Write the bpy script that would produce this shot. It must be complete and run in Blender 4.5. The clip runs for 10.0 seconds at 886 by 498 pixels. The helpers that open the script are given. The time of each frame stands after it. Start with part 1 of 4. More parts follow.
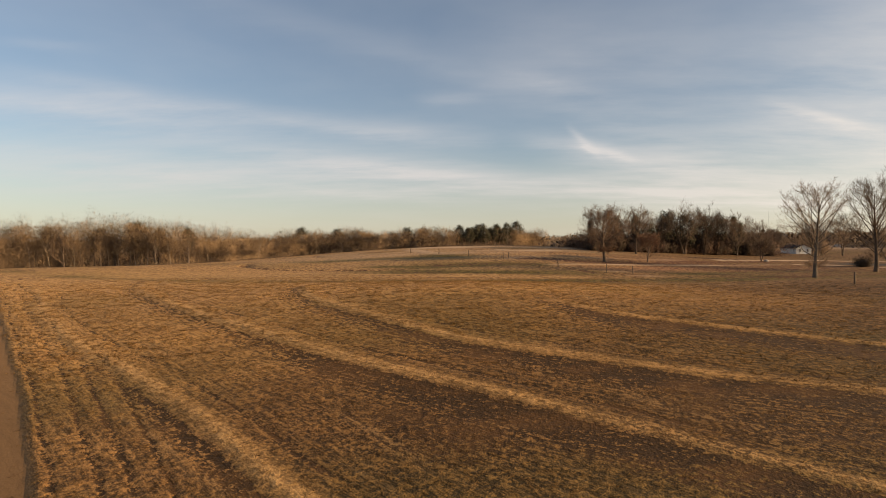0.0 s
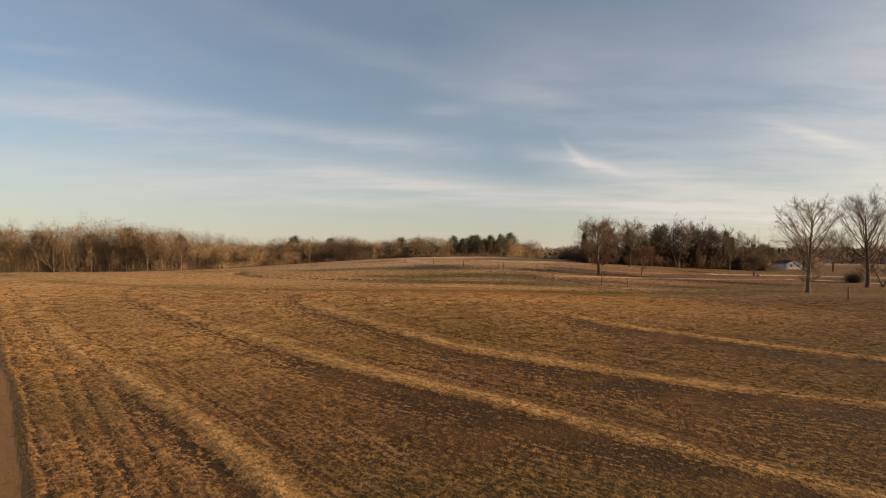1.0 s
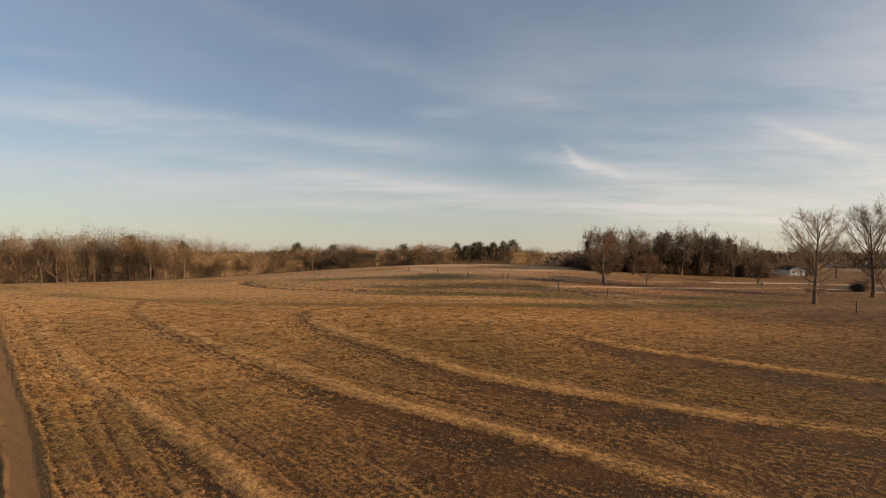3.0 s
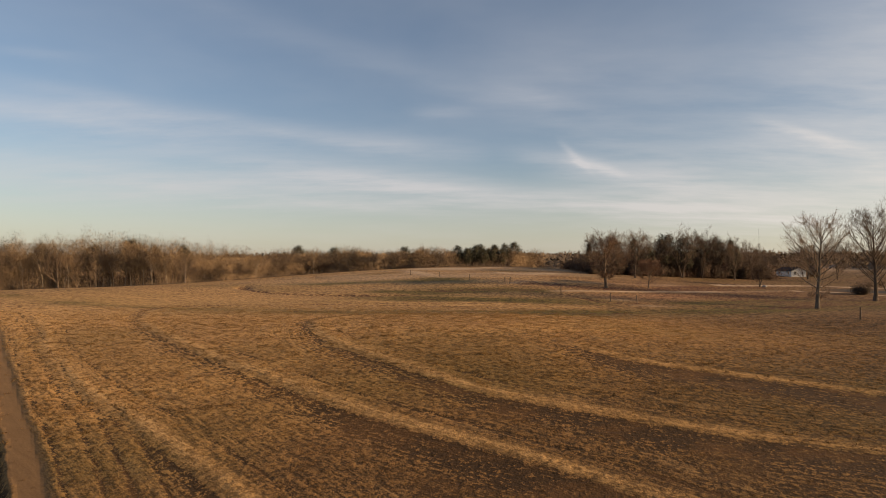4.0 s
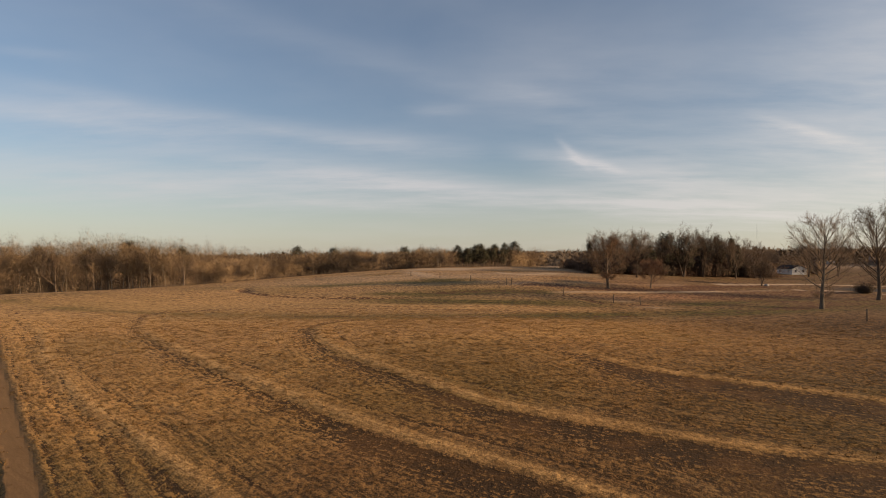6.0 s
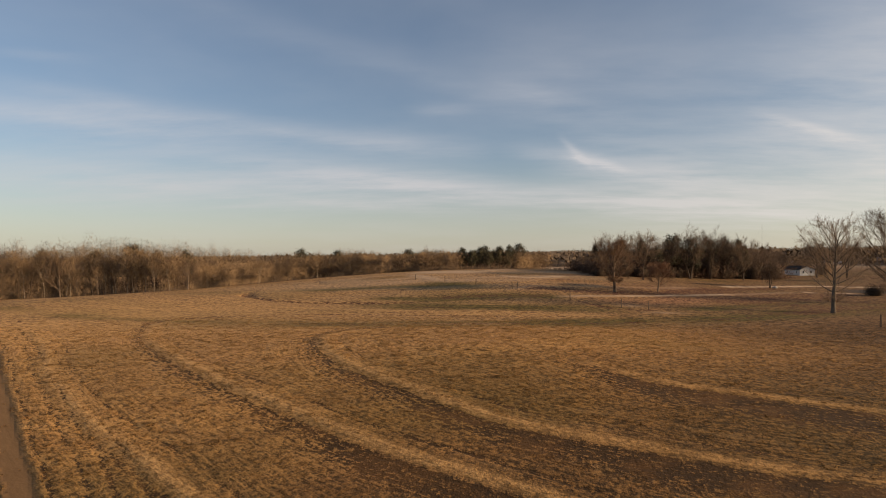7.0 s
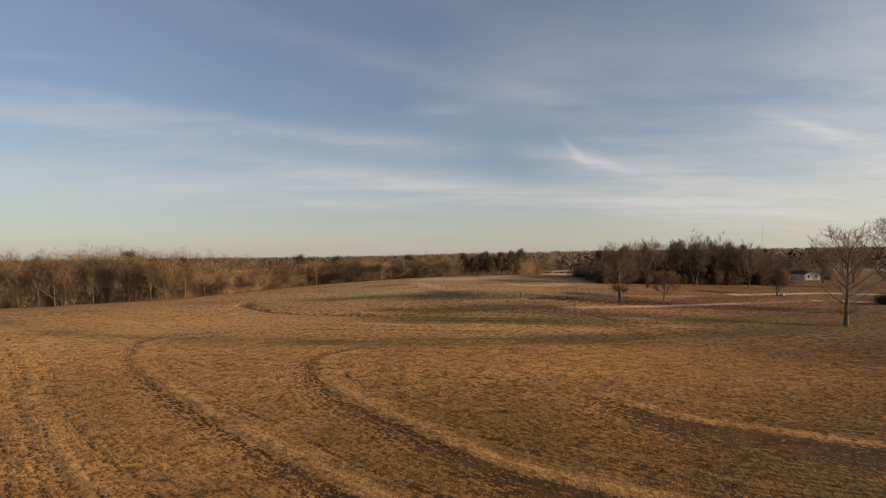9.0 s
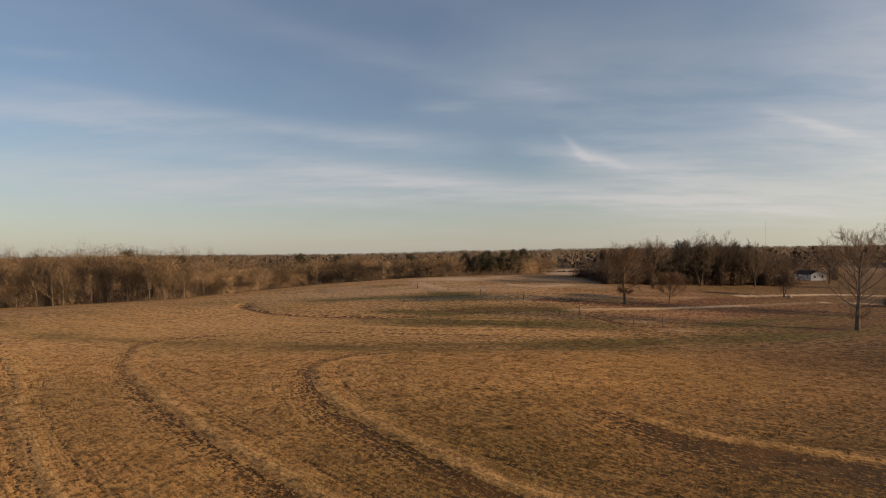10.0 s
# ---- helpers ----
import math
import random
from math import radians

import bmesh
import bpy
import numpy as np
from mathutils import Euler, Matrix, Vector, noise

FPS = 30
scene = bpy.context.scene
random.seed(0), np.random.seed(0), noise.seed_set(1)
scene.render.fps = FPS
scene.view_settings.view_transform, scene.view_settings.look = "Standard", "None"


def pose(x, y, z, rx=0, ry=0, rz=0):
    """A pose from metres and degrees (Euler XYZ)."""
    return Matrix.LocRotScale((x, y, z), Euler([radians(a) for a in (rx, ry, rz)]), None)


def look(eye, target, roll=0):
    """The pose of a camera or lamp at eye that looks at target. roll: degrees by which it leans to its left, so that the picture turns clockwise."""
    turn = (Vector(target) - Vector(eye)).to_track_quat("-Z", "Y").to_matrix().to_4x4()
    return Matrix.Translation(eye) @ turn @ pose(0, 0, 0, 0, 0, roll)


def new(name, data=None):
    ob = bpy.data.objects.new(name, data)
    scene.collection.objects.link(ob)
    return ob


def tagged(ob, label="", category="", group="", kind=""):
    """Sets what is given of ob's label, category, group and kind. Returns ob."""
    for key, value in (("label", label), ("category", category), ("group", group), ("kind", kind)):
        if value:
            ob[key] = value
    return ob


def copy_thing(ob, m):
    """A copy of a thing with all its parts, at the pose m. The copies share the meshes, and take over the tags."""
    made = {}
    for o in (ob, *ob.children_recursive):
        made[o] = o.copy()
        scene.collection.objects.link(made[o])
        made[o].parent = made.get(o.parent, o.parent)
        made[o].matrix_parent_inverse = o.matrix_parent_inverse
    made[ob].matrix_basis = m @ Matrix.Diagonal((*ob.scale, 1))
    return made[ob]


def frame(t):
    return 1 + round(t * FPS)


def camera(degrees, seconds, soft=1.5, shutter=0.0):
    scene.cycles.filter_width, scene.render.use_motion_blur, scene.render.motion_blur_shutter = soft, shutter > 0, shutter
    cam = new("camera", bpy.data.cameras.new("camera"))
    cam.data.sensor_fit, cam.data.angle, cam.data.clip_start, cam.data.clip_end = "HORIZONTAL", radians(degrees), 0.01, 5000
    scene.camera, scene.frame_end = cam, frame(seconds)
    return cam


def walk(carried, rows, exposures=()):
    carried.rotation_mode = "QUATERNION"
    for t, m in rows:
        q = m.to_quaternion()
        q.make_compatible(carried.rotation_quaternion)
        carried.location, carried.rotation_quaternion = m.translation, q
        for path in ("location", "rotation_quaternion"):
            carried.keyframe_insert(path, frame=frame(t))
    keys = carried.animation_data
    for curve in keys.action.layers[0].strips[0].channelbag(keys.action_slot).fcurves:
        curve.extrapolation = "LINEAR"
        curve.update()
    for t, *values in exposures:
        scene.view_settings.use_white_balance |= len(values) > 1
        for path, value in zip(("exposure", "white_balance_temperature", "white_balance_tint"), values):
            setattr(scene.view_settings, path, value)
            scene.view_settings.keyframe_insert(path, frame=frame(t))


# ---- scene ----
cam = camera(76.0, 10.0, soft=1.0)
PATH = [
    (0.0, (0.579, -0.768, 5.719), (0.575, 1.232, 5.712), -0.3),
    (0.5, (0.259, -0.735, 5.651), (0.295, 1.265, 5.668), 0.4),
    (1.0, (-0.038, -0.641, 5.592), (-0.014, 1.359, 5.623), 0.5),
    (1.5, (-0.315, -0.591, 5.734), (-0.289, 1.408, 5.771), 0.6),
    (2.0, (-0.601, -0.574, 6.141), (-0.574, 1.425, 6.179), 0.6),
    (2.5, (-0.839, -0.588, 6.605), (-0.814, 1.412, 6.644), 0.5),
    (4.0, (-1.46, -0.497, 8.056), (-1.434, 1.502, 8.094), 0.2),
    (4.5, (-1.622, -0.395, 8.391), (-1.613, 1.604, 8.424), 0.2),
    (5.0, (-1.703, -0.309, 8.52), (-1.68, 1.691, 8.555), 0.0),
    (5.5, (-1.853, -0.066, 8.58), (-1.817, 1.934, 8.612), -0.1),
    (7.0, (-2.268, 1.197, 9.602), (-2.248, 3.197, 9.631), -0.4),
    (7.5, (-2.4, 1.699, 10.15), (-2.378, 3.698, 10.181), -0.6),
    (8.0, (-2.499, 2.233, 10.677), (-2.482, 4.233, 10.709), -0.6),
    (8.5, (-2.564, 2.816, 11.105), (-2.538, 4.815, 11.129), -0.6),
    (9.0, (-2.554, 3.487, 11.441), (-2.533, 5.486, 11.47), -0.6),
    (9.5, (-2.604, 4.396, 11.815), (-2.586, 6.395, 11.838), -0.6),
    (10.0, (-2.563, 5.302, 12.133), (-2.548, 7.302, 12.152), -0.5),
]
EXPOSURES = [(0.0, 0.54, 6950, 10), (1.0, 0.46, 6950, 10), (2.7, 0.43, 6850, 10), (4.0, 0.37, 6650, 10), (9.0, 0.27, 6500, 10), (10.0, 0.20, 6450, 10)]   # seconds, stops, kelvin, tint
walk(cam, [(t, look(eye, target, roll)) for t, eye, target, roll in PATH], EXPOSURES)

# ---------------------------------------------------------------- light
SUN_AZ, SUN_EL = 105.0, 13.0      # degrees clockwise from straight ahead (+y), and above the horizon
sun = new("sun", bpy.data.lights.new("sun", "SUN"))
sun.data.energy, sun.data.angle, sun.data.color = 5.0, radians(0.6), (1.0, 0.715, 0.43)
to_sun = Vector((math.sin(radians(SUN_AZ)) * math.cos(radians(SUN_EL)), math.cos(radians(SUN_AZ)) * math.cos(radians(SUN_EL)), math.sin(radians(SUN_EL))))
sun.matrix_world = look((0, 0, 80), Vector((0, 0, 80)) - to_sun)


class Tree:
    """Small helper to write node graphs as expressions."""

    def __init__(self, tree):
        self.t = tree
        self.t.nodes.clear()

    def node(self, kind, ins=()):
        n = self.t.nodes.new(kind)
        for k, v in dict(ins).items():
            self.put(n.inputs[k], v)
        return n

    def put(self, socket, v):
        if isinstance(v, bpy.types.NodeSocket):
            self.t.links.new(v, socket)
        elif isinstance(v, (tuple, list)) and len(v) == 3 and socket.type == "RGBA":
            socket.default_value = (*v, 1)
        else:
            socket.default_value = v

    def math(self, op, a, b=0.0, c=0.0, clamp=False):
        n = self.node("ShaderNodeMath", {0: a, 1: b, 2: c})
        n.operation, n.use_clamp = op, clamp
        return n.outputs[0]

    def mix(self, f, a, b, blend="MIX"):
        n = self.node("ShaderNodeMix")
        n.data_type, n.blend_type = "RGBA", blend
        for i, v in ((0, f), (6, a), (7, b)):
            self.put(n.inputs[i], v)
        return n.outputs[2]

    def noise(self, vec, scale, detail=4.0, rough=0.55, out=0):
        return self.node("ShaderNodeTexNoise", {"Vector": vec, "Scale": scale, "Detail": detail, "Roughness": rough}).outputs[out]

    def ramp(self, v, lo, hi, a=0.0, b=1.0, smooth=True):
        n = self.node("ShaderNodeMapRange", {0: v, 1: lo, 2: hi, 3: a, 4: b})
        n.interpolation_type = "SMOOTHSTEP" if smooth else "LINEAR"
        return n.outputs[0]

    def scaled(self, vec, s):
        return self.node("ShaderNodeMapping", {"Vector": vec, "Scale": s}).outputs[0]


def make_world():
    w = bpy.data.worlds.new("sky")
    scene.world = w
    w.use_nodes = True
    g = Tree(w.node_tree)
    sky = g.node("ShaderNodeTexSky")
    sky.sky_type, sky.sun_disc, sky.sun_elevation, sky.sun_rotation = "NISHITA", False, radians(SUN_EL), radians(SUN_AZ)
    sky.air_density, sky.dust_density, sky.ozone_density, sky.altitude = 1.0, 0.9, 1.6, 200
    way = g.node("ShaderNodeTexCoord").outputs["Generated"]
    x, y, z = g.node("ShaderNodeSeparateXYZ", {0: way}).outputs
    flat = g.math("SQRT", g.math("ADD", g.math("MULTIPLY", x, x), g.math("MULTIPLY", y, y)))
    v = g.math("DIVIDE", z, g.math("MAXIMUM", flat, 0.02))                 # tangent of the elevation
    u = g.math("ARCTAN2", x, y)                                            # azimuth
    high = g.math("MAXIMUM", g.math("ADD", z, 0.10), 0.04)
    plane = g.node("ShaderNodeCombineXYZ", {0: g.math("DIVIDE", x, high), 1: g.math("DIVIDE", y, high), 2: 0.0}).outputs[0]
    turned = g.node("ShaderNodeMapping", {"Vector": plane, "Rotation": (0, 0, radians(24)), "Scale": (0.55, 1.4, 1.0)}).outputs[0]
    wisp = g.noise(turned, 1.3, 8.0, 0.62)
    fine = g.noise(turned, 4.0, 5.0, 0.6)
    puff = g.noise(plane, 0.55, 5.0, 0.55)
    bend = g.math("MULTIPLY", g.math("SUBTRACT", wisp, 0.5), 0.05)
    vv = g.math("ADD", v, bend)

    def band(u0, v0, slope, width, left, right, strength, curve=0.0):
        du = g.math("SUBTRACT", u, u0)
        mid = g.math("ADD", g.math("MULTIPLY_ADD", du, slope, v0), g.math("MULTIPLY", g.math("MULTIPLY", du, du), curve))
        d = g.math("DIVIDE", g.math("SUBTRACT", vv, mid), width)
        bell = g.math("POWER", 2.718, g.math("MULTIPLY", g.math("MULTIPLY", d, d), -1.0))
        soft = min(0.13, 0.4 * (right - left))
        ends = g.math("MULTIPLY", g.ramp(u, left - soft, left + soft), g.ramp(u, right - soft, right + soft, 1.0, 0.0))
        return g.math("MULTIPLY", g.math("MULTIPLY", bell, ends), strength)

    bands = [
        band(-0.60, 0.212, 0.02, 0.022, -1.2, -0.44, 0.46),
        band(-0.50, 0.185, -0.02, 0.040, -1.2, -0.30, 0.22),
        band(-0.34, 0.224, -0.075, 0.016, -0.62, 0.06, 0.36),
        band(-0.40, 0.205, -0.06, 0.040, -0.62, -0.05, 0.18),
        band(0.00, 0.128, -0.10, 0.020, -0.30, 0.60, 0.62, -0.03),
        band(-0.35, 0.128, 0.01, 0.040, -1.2, 0.05, 0.42),
        band(0.05, 0.098, -0.03, 0.026, -0.6, 0.8, 0.34),
        band(0.275, 0.163, -0.30, 0.0085, 0.235, 0.315, 0.68),
        band(0.245, 0.176, -0.9, 0.008, 0.222, 0.265, 0.5),
        band(0.19, 0.182, -0.10, 0.014, 0.14, 0.26, 0.35),
        band(0.33, 0.140, -0.20, 0.018, 0.25, 0.48, 0.4),
        band(0.59, 0.187, -0.46, 0.010, 0.535, 0.645, 0.5),
        band(0.58, 0.180, -0.30, 0.034, 0.48, 0.72, 0.22),
        band(0.00, 0.262, 0.00, 0.010, -0.03, 0.06, 0.22),
        band(-0.62, 0.292, 0.10, 0.008, -0.66, -0.56, 0.2),
        band(-0.10, 0.352, -0.28, 0.030, -0.50, 0.35, 0.14, -0.25),
        band(0.18, 0.285, -0.36, 0.018, 0.12, 0.30, 0.22),
        band(0.45, 0.27, -0.22, 0.09, 0.10, 1.2, 0.26),
        band(0.75, 0.30, -0.10, 0.20, 0.58, 1.5, 0.48),
        band(0.60, 0.12, -0.08, 0.07, 0.25, 1.2, 0.55),
    ]
    total = bands[0]
    for b in bands[1:]:
        total = g.math("ADD", total, b)
    grain = g.math("ADD", g.math("MULTIPLY", wisp, 1.15), g.math("MULTIPLY", fine, 0.5))
    mask = g.math("MULTIPLY", total, g.ramp(grain, 0.25, 1.25, 0.0, 0.84))
    veil = g.math("ADD", g.math("MULTIPLY", g.ramp(puff, 0.35, 0.75), 0.14), 0.085)
    mask = g.math("MINIMUM", g.math("ADD", mask, veil), 0.9)
    near_sun = g.ramp(g.math("ADD", g.math("MULTIPLY", x, to_sun.x), g.math("MULTIPLY", y, to_sun.y)), -0.2, 1.0)
    cloud = g.mix(near_sun, (5.8, 5.7, 5.9), (7.6, 7.1, 6.5))
    low = g.ramp(v, -0.02, 0.20, 1.0, 0.0)
    haze = g.mix(near_sun, (5.85, 5.38, 4.62), (8.9, 8.3, 7.0))
    tint = g.mix(1.0, sky.outputs[0], (0.98, 1.01, 1.08), "MULTIPLY")
    col = g.mix(mask, tint, cloud)
    col = g.mix(g.math("MULTIPLY", low, 0.52), col, haze)
    bg = g.node("ShaderNodeBackground", {"Color": col, "Strength": 0.085})
    out = g.node("ShaderNodeOutputWorld")
    g.t.links.new(bg.outputs[0], out.inputs[0])


make_world()

# ---------------------------------------------------------------- materials


def material(name, rough=0.9, spec=0.3):
    m = bpy.data.materials.new(name)
    m.use_nodes = True
    g = Tree(m.node_tree)
    g.bsdf = g.node("ShaderNodeBsdfPrincipled", {"Roughness": rough, "Specular IOR Level": spec})
    g.t.links.new(g.bsdf.outputs[0], g.node("ShaderNodeOutputMaterial").inputs[0])
    g.pos = g.node("ShaderNodeNewGeometry").outputs["Position"]
    g.island = g.node("ShaderNodeNewGeometry").outputs["Random Per Island"]
    g.each = g.node("ShaderNodeObjectInfo").outputs["Random"]
    return m, g


def bumped(g, height, strength, distance):
    g.put(g.bsdf.inputs["Normal"], g.node("ShaderNodeBump", {"Height": height, "Strength": strength, "Distance": distance}).outputs[0])


def ground_material():
    m, g = material("field", 0.95, 0.15)

    def att(n):
        a = g.node("ShaderNodeAttribute")
        a.attribute_name = n
        return a.outputs["Fac"]

    big = g.noise(g.pos, 0.045, 4.0)
    mid = g.noise(g.scaled(g.pos, (0.5, 1.0, 1.0)), 0.45, 5.0)
    small = g.noise(g.pos, 3.2, 5.0, 0.65)
    fine = g.noise(g.pos, 13.0, 3.0, 0.7)
    lines = g.node("ShaderNodeCombineXYZ", {0: att("along"), 1: att("across"), 2: 0.0}).outputs[0]
    clump = g.noise(g.pos, 4.0, 3.0, 0.65)
    tuft = g.noise(g.pos, 12.0, 2.0, 0.6)
    row = g.noise(g.scaled(lines, (0.7, 4.2, 1.0)), 1.0, 3.0, 0.65)
    wide = g.noise(g.scaled(lines, (0.05, 0.55, 1.0)), 1.0, 6.0, 0.72)
    dash = g.noise(g.pos, 1.5, 4.0, 0.7)
    far_sward = g.math("ADD", g.math("MULTIPLY", wide, 0.18), g.math("MULTIPLY", dash, 0.82))
    near_sward = g.math("ADD", g.math("MULTIPLY", clump, 0.50), g.math("ADD", g.math("MULTIPLY", row, 0.30), g.math("MULTIPLY", tuft, 0.20)))
    mid_sward = g.math("ADD", g.math("MULTIPLY", g.noise(g.pos, 3.0, 3.0, 0.68), 0.66), g.math("MULTIPLY", row, 0.34))
    near_sward = g.mix(g.math("MULTIPLY", att("mid_row"), 0.7), near_sward, mid_sward)
    sward = g.mix(g.math("MULTIPLY", att("far_row"), 0.85), near_sward, far_sward)
    # low tone: duller grass, with the shadow specks between tufts painted in
    tone = g.mix(att("far_row"), g.ramp(g.math("MULTIPLY_ADD", att("straw"), 0.035, sward), 0.460, 0.570, 0.0, 1.0, False), g.ramp(sward, 0.445, 0.545, 0.0, 1.0, False))
    straw = g.mix(g.ramp(mid, 0.35, 0.65), (0.60, 0.312, 0.098), (0.48, 0.240, 0.077))
    straw = g.mix(g.ramp(big, 0.4, 0.62, 0.0, 0.7), straw, (0.44, 0.225, 0.080))
    olive_shadow = g.mix(small, (0.20, 0.106, 0.037), (0.085, 0.046, 0.018))
    thick = g.mix(tone, olive_shadow, straw)
    lean = g.mix(tone, g.mix(small, (0.058, 0.033, 0.015), (0.032, 0.019, 0.010)), g.mix(g.ramp(mid, 0.35, 0.65), (0.24, 0.121, 0.041), (0.175, 0.089, 0.031)))
    col = g.mix(att("straw"), lean, thick)
    col = g.mix(g.ramp(wide, 0.36, 0.46, 0.28, 0.0), col, (0.44, 0.26, 0.11))
    col = g.mix(g.math("MULTIPLY", att("far_row"), 0.9), col, g.mix(att("straw"), g.mix(tone, (0.062, 0.033, 0.015), (0.25, 0.134, 0.054)), g.mix(tone, (0.15, 0.080, 0.031), (0.56, 0.315, 0.122))))
    col = g.mix(att("red"), col, g.mix(tone, (0.14, 0.066, 0.030), (0.38, 0.195, 0.092)))
    col = g.mix(g.math("MULTIPLY", att("green"), g.ramp(mid, 0.1, 0.45)), col, g.mix(tone, (0.048, 0.037, 0.009), (0.165, 0.113, 0.028)))
    col = g.mix(att("crest"), col, g.mix(tone, (0.36, 0.195, 0.070), (0.60, 0.340, 0.125)))
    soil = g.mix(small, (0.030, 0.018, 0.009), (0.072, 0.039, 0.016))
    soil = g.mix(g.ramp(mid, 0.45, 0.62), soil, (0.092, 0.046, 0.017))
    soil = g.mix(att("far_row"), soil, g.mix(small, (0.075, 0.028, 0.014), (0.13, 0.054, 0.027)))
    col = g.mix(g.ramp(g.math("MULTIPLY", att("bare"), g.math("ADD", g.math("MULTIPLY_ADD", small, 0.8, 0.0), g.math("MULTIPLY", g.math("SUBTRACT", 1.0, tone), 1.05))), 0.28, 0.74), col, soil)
    dirt = g.mix(g.noise(g.scaled(lines, (0.4, 3.0, 1.0)), 1.0, 5.0, 0.6), (0.13, 0.070, 0.030), (0.25, 0.140, 0.060))
    col = g.mix(att("dirt"), col, dirt)
    col = g.mix(att("pale"), col, g.mix(small, (0.70, 0.50, 0.33), (0.54, 0.38, 0.24)))
    col = g.mix(att("tar"), col, g.mix(small, (0.075, 0.06, 0.05), (0.05, 0.042, 0.036)))
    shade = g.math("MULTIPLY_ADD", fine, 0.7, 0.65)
    col = g.mix(1.0, col, g.node("ShaderNodeCombineColor", {0: shade, 1: shade, 2: shade}).outputs[0], "MULTIPLY")
    g.put(g.bsdf.inputs["Base Color"], col)
    rel = g.math("ADD", g.math("MULTIPLY", sward, 1.0), g.math("MULTIPLY", small, 0.25))
    rel = g.math("MULTIPLY", rel, g.math("MULTIPLY_ADD", att("dirt"), -0.85, 1.0))
    rel = g.math("MULTIPLY", rel, g.math("MULTIPLY_ADD", att("far_row"), -0.4, 1.0))
    bumped(g, rel, 1.0, 0.22)
    g.put(g.bsdf.inputs["Sheen Weight"], g.math("MULTIPLY", g.math("MULTIPLY", att("straw"), g.math("SUBTRACT", 1.0, att("far_row"))), 0.05))
    g.put(g.bsdf.inputs["Sheen Roughness"], 0.45)
    g.put(g.bsdf.inputs["Sheen Tint"], (1.0, 0.60, 0.26))
    return m


def plain(name, a, b, scale=3.0, rough=0.9, spec=0.25, bump=0.3, dist=0.01, stretch=(1, 1, 1), by=None, spread=0.35):
    """Two tones mixed by noise, varied from piece to piece."""
    m, g = material(name, rough, spec)
    n = g.noise(g.scaled(g.pos, stretch), scale, 5.0, 0.62)
    col = g.mix(g.ramp(n, 0.3, 0.7), a, b)
    if by:
        if by == "tone":
            a = g.node("ShaderNodeAttribute")
            a.attribute_name = "tone"
            each = a.outputs["Fac"]
        else:
            each = g.island if by == "island" else g.each
        v = g.math("MULTIPLY_ADD", each, 2 * spread, 1 - spread)
        col = g.mix(1.0, col, g.node("ShaderNodeCombineColor", {0: v, 1: v, 2: v}).outputs[0], "MULTIPLY")
    g.put(g.bsdf.inputs["Base Color"], col)
    if bump:
        bumped(g, n, bump, dist)
    return m


M_FIELD = ground_material()
M_GRASS = plain("dry_grass", (0.31, 0.174, 0.062), (0.22, 0.122, 0.044), 0.5, 0.9, 0.1, 0, by="tone", spread=0.62)
M_BARK = plain("bark", (0.17, 0.125, 0.09), (0.085, 0.062, 0.046), 4.0, 0.95, 0.15, 0.8, 0.03, (1, 1, 0.25), "each", 0.3)
M_DARKBARK = plain("dark_bark", (0.10, 0.073, 0.054), (0.055, 0.041, 0.031), 4.0, 0.95, 0.15, 0.8, 0.03, (1, 1, 0.25), "each", 0.3)
M_PALEBARK = plain("pale_bark", (0.31, 0.245, 0.175), (0.19, 0.15, 0.105), 2.0, 0.9, 0.2, 0.5, 0.02, (1, 1, 0.4), "each", 0.25)
M_DARKTWIG = plain("dark_twigs", (0.185, 0.13, 0.088), (0.125, 0.09, 0.062), 0.5, 0.95, 0.1, 0, by="each", spread=0.3)
M_WOODTWIG = plain("wood_twigs", (0.235, 0.160, 0.092), (0.165, 0.112, 0.066), 0.5, 0.95, 0.1, 0, by="each", spread=0.3)
M_TWIG = plain("twigs", (0.24, 0.165, 0.105), (0.17, 0.115, 0.075), 0.5, 0.95, 0.1, 0, by="each", spread=0.35)
M_WOODS = plain("winter_woods", (0.300, 0.202, 0.115), (0.218, 0.147, 0.087), 0.06, 0.95, 0.1, 0, by="tone", spread=0.32)
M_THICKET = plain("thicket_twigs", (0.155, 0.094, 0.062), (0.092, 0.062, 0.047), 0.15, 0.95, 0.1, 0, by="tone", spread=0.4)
M_COPSE = plain("copse_twigs", (0.130, 0.092, 0.064), (0.095, 0.069, 0.050), 0.04, 1.0, 0.0, 0, by="island", spread=0.10)
M_FARWOODS = plain("distant_woods", (0.165, 0.125, 0.092), (0.130, 0.100, 0.076), 0.01, 1.0, 0.0, 0, by="island", spread=0.06)
M_LEAF = plain("dead_leaves", (0.24, 0.115, 0.06), (0.15, 0.075, 0.042), 0.8, 0.85, 0.2, 0, by="island", spread=0.45)
M_NEEDLE = plain("needles", (0.070, 0.062, 0.034), (0.046, 0.042, 0.024), 0.7, 0.8, 0.25, 0, by="island", spread=0.45)
M_SHRUB = plain("shrub_leaves", (0.080, 0.052, 0.034), (0.048, 0.036, 0.024), 1.0, 0.85, 0.2, 0, by="island", spread=0.4)
M_POST = plain("weathered_wood", (0.16, 0.115, 0.08), (0.085, 0.06, 0.042), 9.0, 0.9, 0.2, 0.6, 0.01, (1, 1, 0.15))
M_PALEBARK_GREY = plain("grey_bark", (0.150, 0.118, 0.088), (0.085, 0.067, 0.051), 3.0, 0.95, 0.15, 0.7, 0.03, (1, 1, 0.3))
M_WALL = plain("white_siding", (0.78, 0.75, 0.69), (0.66, 0.63, 0.57), 1.2, 0.6, 0.3, 0.1, 0.004)
